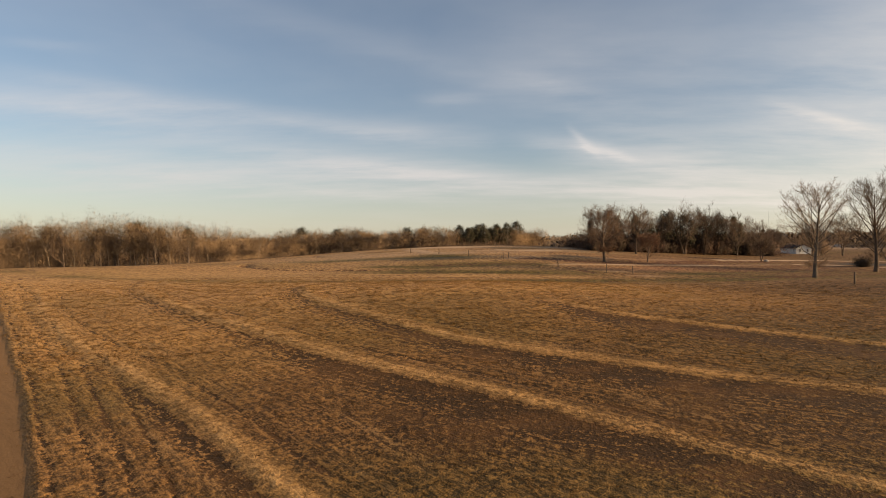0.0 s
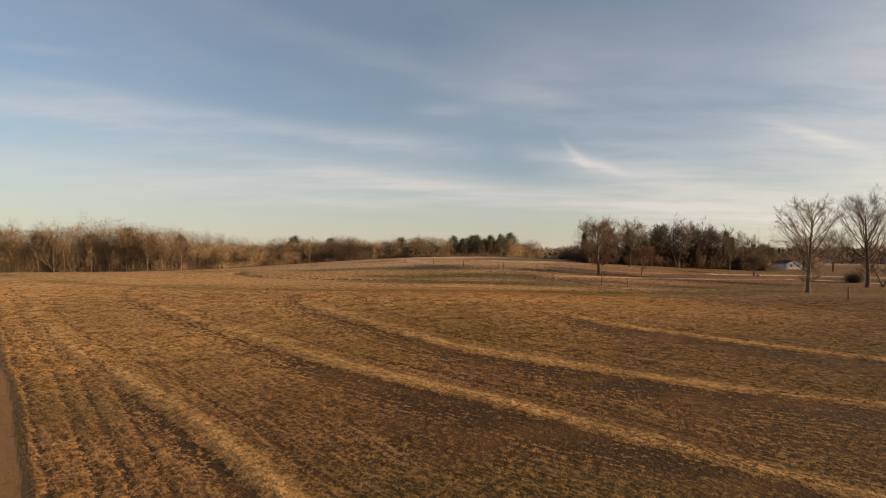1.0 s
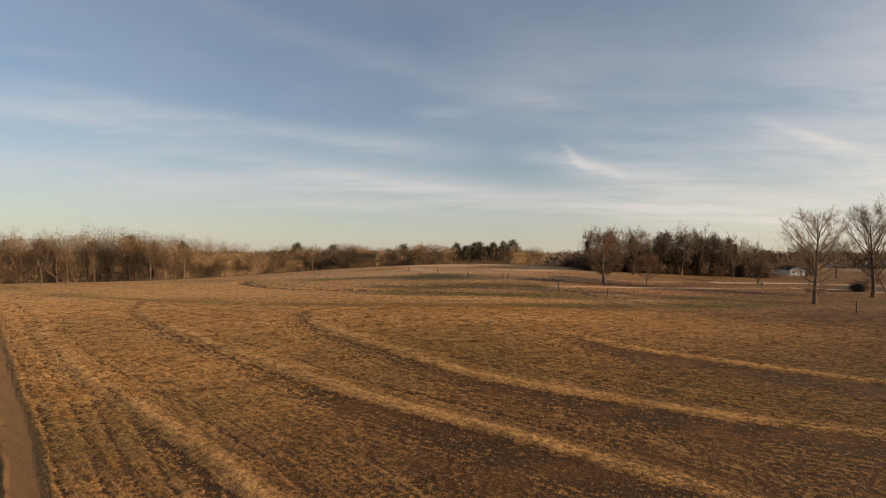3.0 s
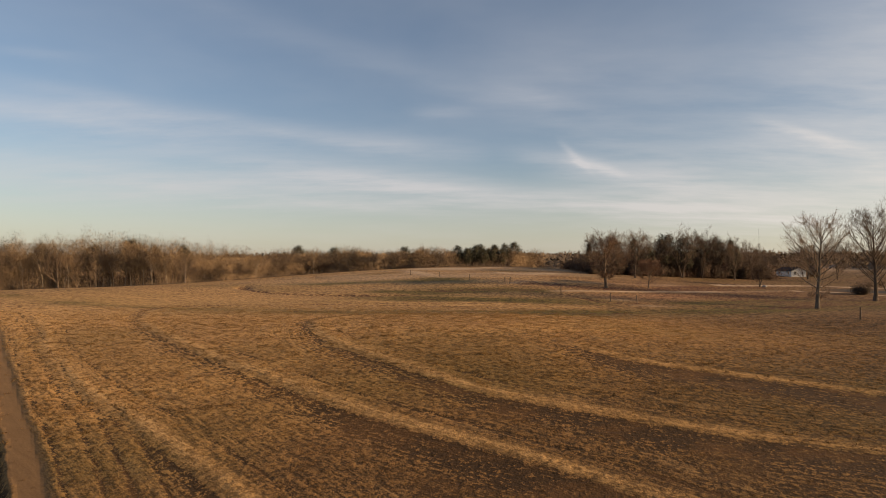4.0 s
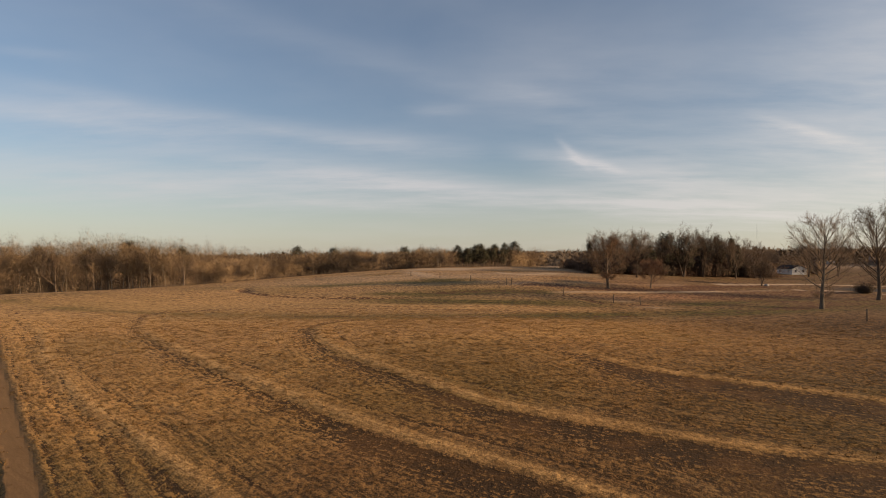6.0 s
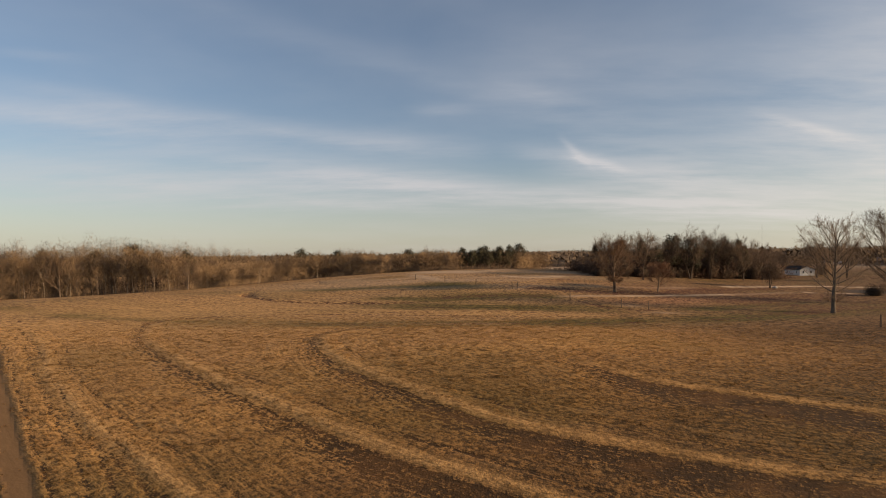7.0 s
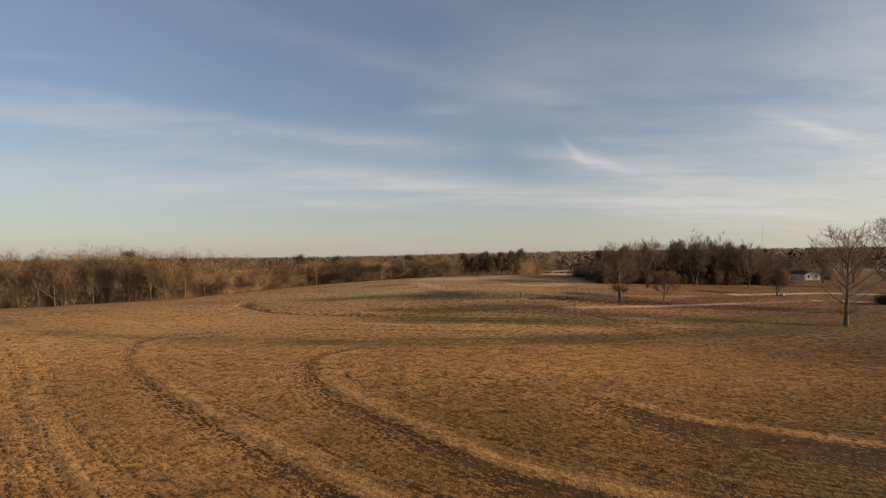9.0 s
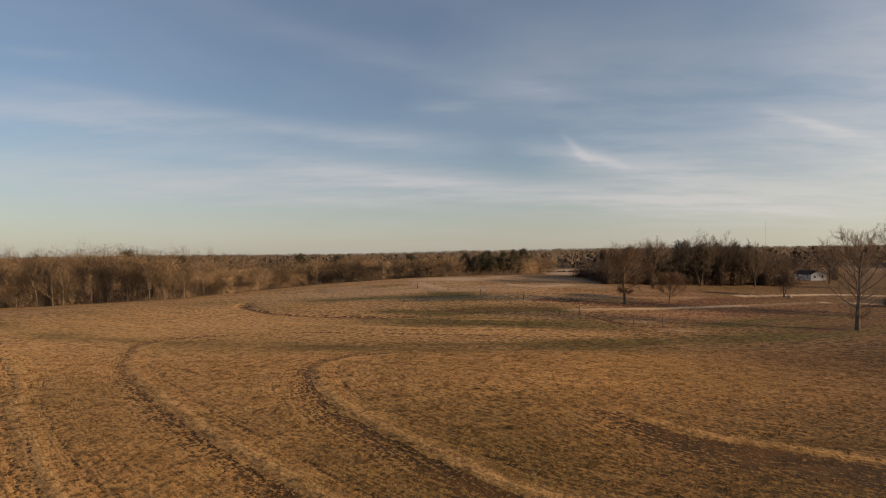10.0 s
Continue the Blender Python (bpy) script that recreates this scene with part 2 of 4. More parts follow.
M_TANWALL = plain("tan_siding", (0.42, 0.34, 0.26), (0.34, 0.27, 0.21), 1.2, 0.7, 0.3, 0.1, 0.004)
M_ROOF = plain("shingles", (0.060, 0.050, 0.046), (0.035, 0.030, 0.028), 2.5, 1.0, 0.03, 0.4, 0.01)
M_TINROOF = plain("grey_roofing", (0.27, 0.25, 0.23), (0.19, 0.18, 0.17), 1.5, 0.6, 0.3, 0.1, 0.01)
M_TRIM = plain("white_trim", (0.80, 0.78, 0.74), (0.74, 0.72, 0.68), 3.0, 0.5, 0.3, 0)
M_METAL = plain("galvanised_steel", (0.38, 0.38, 0.38), (0.28, 0.28, 0.28), 6.0, 0.5, 0.4, 0)
M_STONE = plain("pale_stone", (0.40, 0.36, 0.31), (0.28, 0.25, 0.22), 3.0, 0.85, 0.2, 0.5, 0.05)


def glass_material():
    m, g = material("window_glass", 0.06, 0.6)
    g.put(g.bsdf.inputs["Base Color"], (0.018, 0.02, 0.023))
    return m


def water_material():
    m, g = material("muddy_water", 0.28, 0.08)
    g.put(g.bsdf.inputs["Base Color"], (0.035, 0.028, 0.024))
    bumped(g, g.noise(g.pos, 5.0, 3.0), 0.15, 0.02)
    return m


M_GLASS, M_WATER = glass_material(), water_material()

# ---------------------------------------------------------------- ground
HILLS = [(-70, 95, 38, 3.84), (-20, 55, 22, 1.67), (8, 46, 16, 2.55), (20, 165, 40, 3.70), (-30, 160, 35, 1.78), (55, 100, 25, -1.74), (35, 110, 22, 0.74), (100, 155, 40, -0.61), (-5, 85, 22, -0.18), (0, 15, 26, -0.76), (30, 30, 22, -1.43), (-35, 30, 24, -0.65), (0, 240, 60, -0.49), (-110, 160, 50, -2.00), (60, 60, 30, 1.62), (0, -60, 60, 0.08), (0, 110, 25, 1.16), (-30, 110, 30, -2.37)]
TERRACES = {
    "lane_bank": [(-58, 71), (-51, 68.5), (-44, 61.6), (-36, 50.5), (-29.3, 42.6), (-22.7, 35.7), (-17.3, 31), (-10.3, 24.2), (-2.6, 16), (8, 6)],
    "first_bank": [(-27, 83), (-36.5, 79.5), (-38, 75), (-36, 68.5), (-33.2, 62.2), (-27, 53.8), (-21.5, 47.3), (-15.4, 41), (-9, 35), (-4, 31), (0.8, 28), (7.9, 23.5), (14.4, 19), (26, 11)],
    "second_bank": [(-3, 66.5), (-11.5, 63.4), (-13.8, 59.6), (-12.6, 53.6), (-9.7, 47), (-6.3, 42.5), (-2.2, 38), (2, 34.3), (7.7, 31.8), (13.2, 30), (22.7, 28), (42, 24)],
    "third_bank": [(8.1, 46.5), (10.6, 43.4), (13.8, 40.9), (18.5, 39.8), (24.9, 38.5), (30, 37), (48, 33)],
}
CROSS_BANDS = [   # plan line, width, which surface, strength, height
    ([(-75, 92), (-45, 81), (-28.7, 75.4), (-14.5, 72.9), (-1.1, 70.4), (12.2, 71.8), (27.2, 76), (44.9, 81.6), (58, 87), (90, 92)], 4.1, "green", 1.15, -0.10),
    ([(-24, 74.4), (-7.7, 71.2), (5.4, 70.6), (19.3, 72.9), (35.5, 77.8), (53, 85)], 0.7, "bare", 0.75, 0.0),
    ([(-60, 108), (-40.4, 103.7), (-28.2, 98.2), (-18.1, 93), (-4, 86.6), (2.4, 85.2), (14, 83)], 1.5, "crest", 1.0, 0.10),
    ([(-50, 97), (-37.2, 92.6), (-17.2, 87.8), (-0.8, 84.2), (12, 81), (24, 80)], 2.4, "crest", 0.75, 0.0),
    ([(-26.7, 87.1), (-12.7, 85), (-6.3, 83.2), (1.4, 81.2), (10, 79.2), (24, 80)], 0.5, "bare", 0.9, -0.06),
    ([(-34, 90), (-20, 88.6), (-8, 86.9), (6, 84.6), (20, 83.4)], 0.35, "bare", 0.8, -0.05),
    ([(-20, 101), (-7.7, 95), (-0.6, 93), (12.8, 90), (19.4, 88.8), (30, 86.5)], 3.4, "green", 1.15, 0.0),
    ([(-12, 96.5), (0, 91.6), (12, 88.6), (22, 87.6)], 0.45, "bare", 0.9, -0.08),
    ([(-19.9, 104), (-14.7, 101.4), (-5.1, 97.2), (3.9, 94.8), (12.2, 92)], 0.6, "crest", 0.9, 0.06),
    ([(-39, 126), (-43.5, 126), (-42.4, 121), (-38, 114.6), (-31, 108.4), (-24.2, 105.2), (-14.8, 101.6), (-4, 98.6)], 1.1, "bare", 1.2, -0.25),
    ([(-44.5, 127.5), (-42.5, 122), (-39, 116.5)], 1.6, "bare", 1.3, -0.3),
    ([(-38, 132), (-36, 126), (-32, 119.5), (-26, 114.5)], 1.6, "crest", 0.8, 0.1),
    ([(-34.5, 154), (-32.9, 145.8), (-28.4, 137), (-20, 132)], 1.2, "bare", 0.9, -0.15),
    ([(-18, 108.5), (-10.4, 106.5), (-3.3, 103.8), (4.6, 104.6), (14.4, 103.6), (22, 100.5)], 3.5, "green", 1.26, 0.0),
    ([(-6, 105), (4.6, 105), (9.6, 105), (14.4, 104.2), (21, 102)], 2.4, "bare", 0.8, -0.10),
    ([(-41.5, 129), (-36.5, 128.6), (-24.1, 127.3), (-11.7, 124.8), (-3, 123), (5.7, 119.4), (9.8, 115.5)], 2.6, "green", 1.15, -0.06),
    ([(-8, 131), (-3, 127.5), (5, 123), (11, 118)], 2.0, "green", 1.03, -0.05),
    ([(-10, 152), (-8.6, 149), (-4.8, 138.6), (-2.2, 132.8), (4, 129.4), (12, 129)], 2.0, "pale", 0.95, 0.10),
    ([(-12, 160), (0.9, 155), (8, 151), (16, 156), (25, 165)], 6.0, "pale", 0.75, 0.0),
    ([(-20, 139), (-10, 141), (2, 143)], 2.2, "pale", 0.45, 0.0),
    ([(10, 140), (12.4, 138.5), (18.1, 132.8), (25, 135.2), (32, 138)], 1.3, "pale", 0.8, 0.12),
    ([(14, 135), (22, 128), (30, 133), (40, 140)], 3.5, "bare", 0.55, 0.0),
    ([(9.5, 110), (13, 113), (17.8, 117.4), (22.9, 115.8), (31, 117.5)], 1.0, "pale", 0.95, 0.12),
    ([(24, 119), (31, 119), (42, 120.5), (56, 126.5)], 1.4, "pale", 0.55, 0.0),
    ([(12, 117.5), (19.1, 114.9), (24.2, 112), (31, 110), (40.7, 113), (55.1, 122.2), (65.3, 127.6), (78, 130)], 3.3, "bare", 1.6, -0.14),
    ([(18, 102.2), (29.1, 103.8), (38, 106.6), (50.1, 112.3), (60.9, 116.6), (76.2, 122.4)], 0.9, "pale", 1.0, 0.08),
    ([(20, 100), (31, 101.4), (44, 107), (58, 113)], 0.4, "bare", 0.9, -0.05),
    ([(23, 98.6), (31.7, 97.4), (42.8, 101.4), (58, 108)], 4.2, "red", 1.0, 0.0),
    ([(25.5, 92.6), (28, 91.8), (31.5, 91.2)], 1.3, "pale", 0.95, 0.0),
    ([(27, 84.9), (31, 84.4), (35, 83.8)], 0.9, "pale", 0.8, 0.0),
    ([(18, 99), (21.6, 97), (22.6, 94.4), (23.6, 90.5), (25.7, 88), (29.6, 87.3), (36, 88.8)], 0.55, "bare", 1.2, -0.10),
    ([(33, 88.4), (42.6, 91.9), (51.1, 97.5), (59.2, 101.4), (70, 107)], 1.8, "green", 1.15, -0.05),
    ([(34, 86.4), (40, 88.6), (47, 93)], 1.6, "green", 1.03, 0.0),
    ([(38, 83), (46.9, 85), (54, 87.5), (66, 95)], 2.0, "bare", 0.95, 0.0),
    ([(44, 80.6), (52.1, 84), (59.1, 88.6)], 0.6, "bare", 1.1, -0.10),
    ([(54, 69), (60, 71), (70, 75)], 0.7, "bare", 0.8, -0.05),
    ([(60, 158), (71.3, 162), (81.8, 166.6), (92, 168)], 1.2, "pale", 0.7, 0.0),
]
LANE = [(-65.75, 78.2), (-57.75, 70.2), (-47.25, 58.7), (-38.75, 48.2), (-33.15, 41.5), (-27.25, 34.4), (-22.35, 28.7), (-18.35, 23.6), (-12.75, 16.2), (-5.75, 5.2)]
DRIVE = [(64, 131), (79.4, 134.2), (88.3, 136), (98, 133), (112, 128), (150, 122)]
YARD_EDGE = [(74, 122), (78.4, 121.2), (83, 119.5), (86, 115), (92, 106), (110, 98)]


def smooth_line(pts, n=8):
    """A Catmull-Rom line through the plan points."""
    p = [np.array(q, float) for q in pts]
    p = [2 * p[0] - p[1]] + p + [2 * p[-1] - p[-2]]
    out = []
    for a, b, c, d in zip(p, p[1:], p[2:], p[3:]):
        for s in np.arange(n) / n:
            out.append(0.5 * (2 * b + (c - a) * s + (2 * a - 5 * b + 4 * c - d) * s ** 2 + (3 * b - a - 3 * c + d) * s ** 3))
    return np.array(out + [p[-2]])


def line_distance(x, y, pts, reach=9.0):
    """Signed distance to a plan line (plus on its left), and how far along it, for points within reach."""
    best = np.full(x.shape, 1e9)
    side = np.zeros(x.shape)
    along = np.zeros(x.shape)
    line = smooth_line(pts)
    lo, hi = line.min(0) - reach, line.max(0) + reach
    near = np.nonzero((x > lo[0]) & (x < hi[0]) & (y > lo[1]) & (y < hi[1]))[0]
    xs, ys, run = x[near], y[near], 0.0
    b, sd, al = best[near], side[near], along[near]
    for (ax, ay), (bx, by) in zip(line, line[1:]):
        dx, dy = bx - ax, by - ay
        size = math.hypot(dx, dy) + 1e-9
        s = np.clip(((xs - ax) * dx + (ys - ay) * dy) / size ** 2, 0, 1)
        d = np.hypot(xs - ax - s * dx, ys - ay - s * dy)
        take = d < b
        b[take] = d[take]
        sd[take] = np.sign(dx * (ys - ay) - dy * (xs - ax))[take]
        al[take] = (run + s * size)[take]
        run += size
    best[near], side[near], along[near] = b, sd, al
    ends = np.minimum(np.clip(along / 6.0, 0, 1), np.clip((run - along) / 6.0, 0, 1))
    return best * np.where(side == 0, 1, side), along, ends


def lattice(ix, iy, seed):
    v = np.sin(ix * 127.1 + iy * 311.7 + seed * 74.7) * 43758.5453
    return v - np.floor(v)


def value_noise(x, y, seed=0):
    ix, iy = np.floor(x), np.floor(y)
    fx, fy = x - ix, y - iy
    fx, fy = fx * fx * (3 - 2 * fx), fy * fy * (3 - 2 * fy)
    a = lattice(ix, iy, seed) * (1 - fx) + lattice(ix + 1, iy, seed) * fx
    b = lattice(ix, iy + 1, seed) * (1 - fx) + lattice(ix + 1, iy + 1, seed) * fx
    return a * (1 - fy) + b * fy - 0.5


def lie(x, y):
    """The lie of the land, without furrows."""
    x, y = np.asarray(x, float), np.asarray(y, float)
    z = -2.416 + 1.573 * np.tanh(x / 150) + 6.238 * np.tanh(y / 200)
    for cx, cy, r, h in HILLS:
        z = z + h * np.exp(-((x - cx) ** 2 + (y - cy) ** 2) / (2 * r * r))
    far = np.hypot(x, y)
    rise = np.clip((far - 380) / 1500, 0, 1)
    rise = rise * rise * (3 - 2 * rise)
    z = z + rise * (9 + 9 * x / (far + 1) + 7 * value_noise(x / 420, y / 420, 3))
    return z


def height_at(x, y):
    return float(lie(np.array([x]), np.array([y]))[0])


def sheet_rings():
    """Rings and spokes of the ground sheet, close-set ahead of the start."""
    r = [0.0, 1.5, 3.0, 5.0, 7.0]
    while r[-1] < 4300:
        r.append(r[-1] * (1.0068 if r[-1] < 125 else 1.012 if r[-1] < 190 else 1.022 if r[-1] < 320 else 1.05) + (0.4 if r[-1] < 9 else 0))
    ahead = np.arange(-1.0, 1.0, 0.0044)
    right = np.arange(1.0 + 0.02, math.pi, 0.06)
    a = np.concatenate([-right[::-1], ahead, right])
    return np.array(r), np.concatenate([[-math.pi], a, [math.pi]])


def build_ground():
    rings, spokes = sheet_rings()
    ga, gr = np.meshgrid(spokes, rings)
    x, y = (gr * np.sin(ga)).ravel() - 1.0, (gr * np.cos(ga)).ravel()
    z = lie(x, y)
    near = np.clip(1 - (np.hypot(x, y) - 90) / 120, 0, 1)
    masks = {k: np.zeros_like(x) for k in ("bare", "crest", "green", "dirt", "pale", "tar", "straw", "red")}
    # lines of the mower: round the banks close by, across the land beyond
    bow = np.clip((x - 25) / 75, -1.6, 1.6)
    rows = {"along": x.copy(), "across": y - 25 * bow ** 2, "far_row": np.clip((y - 62 - 0.10 * np.abs(x)) / 8, 0, 1)}
    rows["mid_row"] = np.clip((np.hypot(x, y) - 20) / 26, 0, 1)
    inner = (y < 75) & (y > 11) & (np.abs(x + 1) < 1.3 * y)
    nearest = np.full_like(x, 1e8)
    wob = 0.9 * value_noise(x / 3.1, y / 3.1, 5) + 0.5 * value_noise(x / 1.1, y / 1.1, 6) + 0.7 * value_noise(x / 0.45, y / 0.45, 7)
    for k, (name, pts) in enumerate(TERRACES.items()):
        d, along, ends = line_distance(x, y, pts, 30.0)
        ragged = np.abs(d) + 3.0 * value_noise(x / 1.3, y / 1.3, 200 + k) + 2.0 * value_noise(x / 0.4, y / 0.4, 210 + k)
        take = (ragged < nearest) & (ends > 0)
        nearest[take] = ragged[take]
        rows["along"][take & inner] = along[take & inner] + 40 * k
        rows["across"][take & inner] = d[take & inner] + 17.3 * k
        d = d + 0.16 * wob
        size = 0.75 + 0.5 * value_noise(along / 9, along * 0 + k, 11)
        worn = np.clip(0.66 + (x + (25, 22, 6, -2)[k]) / 45, (0.62, 0.75, 0.78, 0.8)[k], 1.2)
        wide = (0.55, 0.95, 0.95, 1.25)[k] * (0.55 + 0.6 * worn)
        crest = np.exp(-((d - 0.05) / 0.50) ** 2) * ends
        ditch = np.exp(-((d + 0.45 + wide) / wide) ** 2) * ends
        furrow = np.exp(-((d - 1.55) / 0.26) ** 2) * ends
        z += near * ((0.07 * crest * size - 0.06 * ditch * worn) - near * 0.05 * furrow)
        masks["crest"] = np.maximum(masks["crest"], crest * (1 - 0.35 * np.clip((x + 2) / 18, 0, 1)) * (0.85 + 0.5 * value_noise(along / 2.3, d / 0.8, 15 + k)))
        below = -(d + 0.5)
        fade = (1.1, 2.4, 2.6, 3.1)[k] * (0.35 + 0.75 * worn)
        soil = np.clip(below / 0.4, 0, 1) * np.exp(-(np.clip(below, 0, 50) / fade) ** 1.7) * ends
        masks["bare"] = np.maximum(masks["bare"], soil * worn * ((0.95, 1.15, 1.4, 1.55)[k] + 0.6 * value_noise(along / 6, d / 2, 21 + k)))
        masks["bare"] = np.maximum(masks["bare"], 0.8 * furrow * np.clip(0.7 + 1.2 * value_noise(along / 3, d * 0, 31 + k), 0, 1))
    for k, (pts, width, what, strength, lift) in enumerate(CROSS_BANDS):
        d, along, ends = line_distance(x, y, pts, 14.0)
        d = d + wob * min(1.0, 0.5 * width)
        bell = np.exp(-(d / width) ** 2) * ends
        z += lift * bell
        bell = bell * np.clip(0.8 + 1.3 * value_noise(along / 9, d / 3, 101 + k), 0, 1.1)
        masks[what] = np.maximum(masks[what], strength * bell)
    # the farm lane: bare earth, with wheel ruts in the grass beside it
    d, along, ends = line_distance(x, y, LANE)
    d = d + 0.22 * wob
    lane = np.clip((0.88 - np.abs(d)) / 0.4 + 0.3 * wob, 0, 1)
    z -= 0.03 * lane
    masks["dirt"] = lane
    margin = np.exp(-((d - 3) / 3.2) ** 2)
    for off, wide in ((1.15, 0.16), (2.5, 0.15), (3.5, 0.18), (4.6, 0.12)):
        rut = np.exp(-((d - off) / wide) ** 2) * np.clip(1.2 + 1.4 * value_noise(along / 9, d * 0 + off, 8), 0, 1)
        z -= 0.05 * rut
        masks["bare"] = np.maximum(masks["bare"], 0.85 * rut)
    gully = np.clip((1.35 - np.abs(d + 2.05)) / 0.3, 0, 1) * np.clip((44 - y) / 4, 0, 1)
    z -= 0.5 * gully
    masks["bare"] = np.maximum(masks["bare"], np.clip(2 * gully, 0, 1))
    for pts, width, what in ((DRIVE, 1.5, "pale"), (YARD_EDGE, 0.7, "pale")):
        d, along, ends = line_distance(x, y, pts)
        masks[what] = np.maximum(masks[what], np.clip((width - np.abs(d + 0.3 * wob)) / 0.5, 0, 1))
    d, along, ends = line_distance(x, y, [(85, 127), (92, 121), (104, 113), (130, 108)], 12)
    masks["tar"] = np.clip((5.0 - np.abs(d + wob)) / 1.5, 0, 1) * np.clip(along / 6, 0, 1) * (1 - masks["pale"])
    # mown rows and tussocks
    al, ac = rows["along"], rows["across"]
    lump = value_noise(x / 0.42, y / 0.42, 61) + 0.7 * value_noise(al / 2.6, ac / 0.36, 44)
    broad = value_noise(x / 0.95, y / 0.8, 64) + 0.25 * value_noise(al / 3.2, ac / 0.7, 65)
    reach = np.clip((np.hypot(x, y) - 45) / 28, 0, 1)
    lump = lump * (1 - reach) + broad * reach
    z += near * (0.02 * lump + 0.03 * value_noise(x / 1.9, y / 1.9, 42)) * (1 - 0.85 * lane) * (1 - 0.45 * masks["crest"]) * (1 - 0.5 * margin)
    masks["green"] = np.clip(masks["green"] + 0.45 * np.clip(value_noise(x / 17, y / 9, 51) * 2.2, 0, 1), 0, 1)
    # thin sward and bare earth to the right, thick straw over the rise to the left
    masks["bare"] = np.maximum(masks["bare"], 0.55 * np.exp(-(((x - 17) / 13) ** 2 + ((y - 24) / 7) ** 2)))
    masks["bare"] = np.maximum(masks["bare"], 0.72 * np.exp(-(((x - 1.5) / 5.5) ** 2 + ((y - 23) / 3.6) ** 2)))
    masks["bare"] = np.maximum(masks["bare"], 0.75 * np.exp(-(((x - 58) / 36) ** 2 + ((y - 110) / 26) ** 2)) * np.clip(0.85 + 1.2 * value_noise(x / 11, y / 3, 75), 0, 1))
    masks["green"] = np.clip(masks["green"] + 0.35 * np.exp(-(((x - 24) / 16) ** 2 + ((y - 34) / 14) ** 2)), 0, 1)
    masks["crest"] = np.maximum(masks["crest"], 0.85 * np.exp(-(((x + 46) / 32) ** 2 + ((y - 82) / 26) ** 2)) * np.clip(0.75 + 0.9 * value_noise(x / 9, y / 2.5, 73), 0, 1))
    masks["pale"] = np.maximum(masks["pale"], 0.38 * np.exp(-(((x - 5) / 48) ** 2 + ((y - 142) / 22) ** 2)) * np.clip(0.6 + 2 * value_noise(x / 14, y / 3, 71), 0, 1))
    masks["straw"] = np.clip(0.72 + np.clip((y - 39) / 24, -0.6, 0.5) - (x + 8 + 0.12 * (y - 90)) / (40 + np.clip((y - 50) / 3, 0, 12)) + 0.3 * value_noise(x / 19, y / 9, 81), 0.05, 1)
    # far tilled land lies pale
    far_pale = np.exp(-(((x - 62) / 26) ** 2 + ((y - 265) / 38) ** 2)) + 0.5 * np.exp(-(((x - 190) / 70) ** 2 + ((y - 270) / 40) ** 2))
    masks["pale"] = np.maximum(masks["pale"], np.clip(far_pale * 1.1, 0, 0.6))
    masks["pale"] = masks["pale"] * (1 - 0.5 * np.clip(masks["bare"], 0, 1))
    n, m = len(spokes), len(rings)
    idx = np.arange(n * m).reshape(m, n)
    quads = np.stack([idx[:-1, :-1], idx[1:, :-1], idx[1:, 1:], idx[:-1, 1:]], -1).reshape(-1, 4)[:, ::-1]
    me = bpy.data.meshes.new("ground")
    me.from_pydata(np.stack([x, y, z], 1).tolist(), [], quads.tolist())
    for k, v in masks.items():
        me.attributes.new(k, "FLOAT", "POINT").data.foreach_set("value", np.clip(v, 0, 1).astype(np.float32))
    for k, v in rows.items():
        me.attributes.new(k, "FLOAT", "POINT").data.foreach_set("value", v.astype(np.float32))
    me.polygons.foreach_set("use_smooth", np.ones(len(quads), bool))
    me.materials.append(M_FIELD)
    ob = tagged(new("ground", me), "dry winter field of tan grass with curved terrace banks", "field", kind="structure")
    return ob, rings, spokes, z.reshape(m, n), {k: v.reshape(m, n) for k, v in {**masks, **rows}.items()}


GROUND, RINGS, SPOKES, GZ, GMASK = build_ground()


def sample(grid, x, y):
    """A grid of the ground, read at plan points."""
    a, r = np.arctan2(x + 1.0, y), np.hypot(x + 1.0, y)
    i = np.clip(np.searchsorted(SPOKES, a) - 1, 0, len(SPOKES) - 2)
    j = np.clip(np.searchsorted(RINGS, r) - 1, 0, len(RINGS) - 2)
    fx = (a - SPOKES[i]) / (SPOKES[i + 1] - SPOKES[i])
    fy = (r - RINGS[j]) / (RINGS[j + 1] - RINGS[j])
    return (grid[j, i] * (1 - fx) + grid[j, i + 1] * fx) * (1 - fy) + (grid[j + 1, i] * (1 - fx) + grid[j + 1, i + 1] * fx) * fy


def ground_z(x, y):
    return float(sample(GZ, np.array([x], float), np.array([y], float))[0])


# ---------------------------------------------------------------- mesh tools


def mesh_from(name, verts, faces, mat, smooth=False):
    me = bpy.data.meshes.new(name)
    if isinstance(verts, np.ndarray) and isinstance(faces, np.ndarray):
        n, k = faces.shape
        me.vertices.add(len(verts))
        me.vertices.foreach_set("co", verts.astype(np.float32).ravel())
        me.loops.add(n * k)
        me.loops.foreach_set("vertex_index", faces.astype(np.int32).ravel())
        me.polygons.add(n)
        me.polygons.foreach_set("loop_start", np.arange(0, n * k, k, dtype=np.int32))
        me.update(calc_edges=True)
    else:
        me.from_pydata(verts if isinstance(verts, list) else verts.tolist(), [], faces if isinstance(faces, list) else faces.tolist())
    me.materials.append(mat)
    if smooth:
        me.polygons.foreach_set("use_smooth", np.ones(len(me.polygons), bool))
    return me


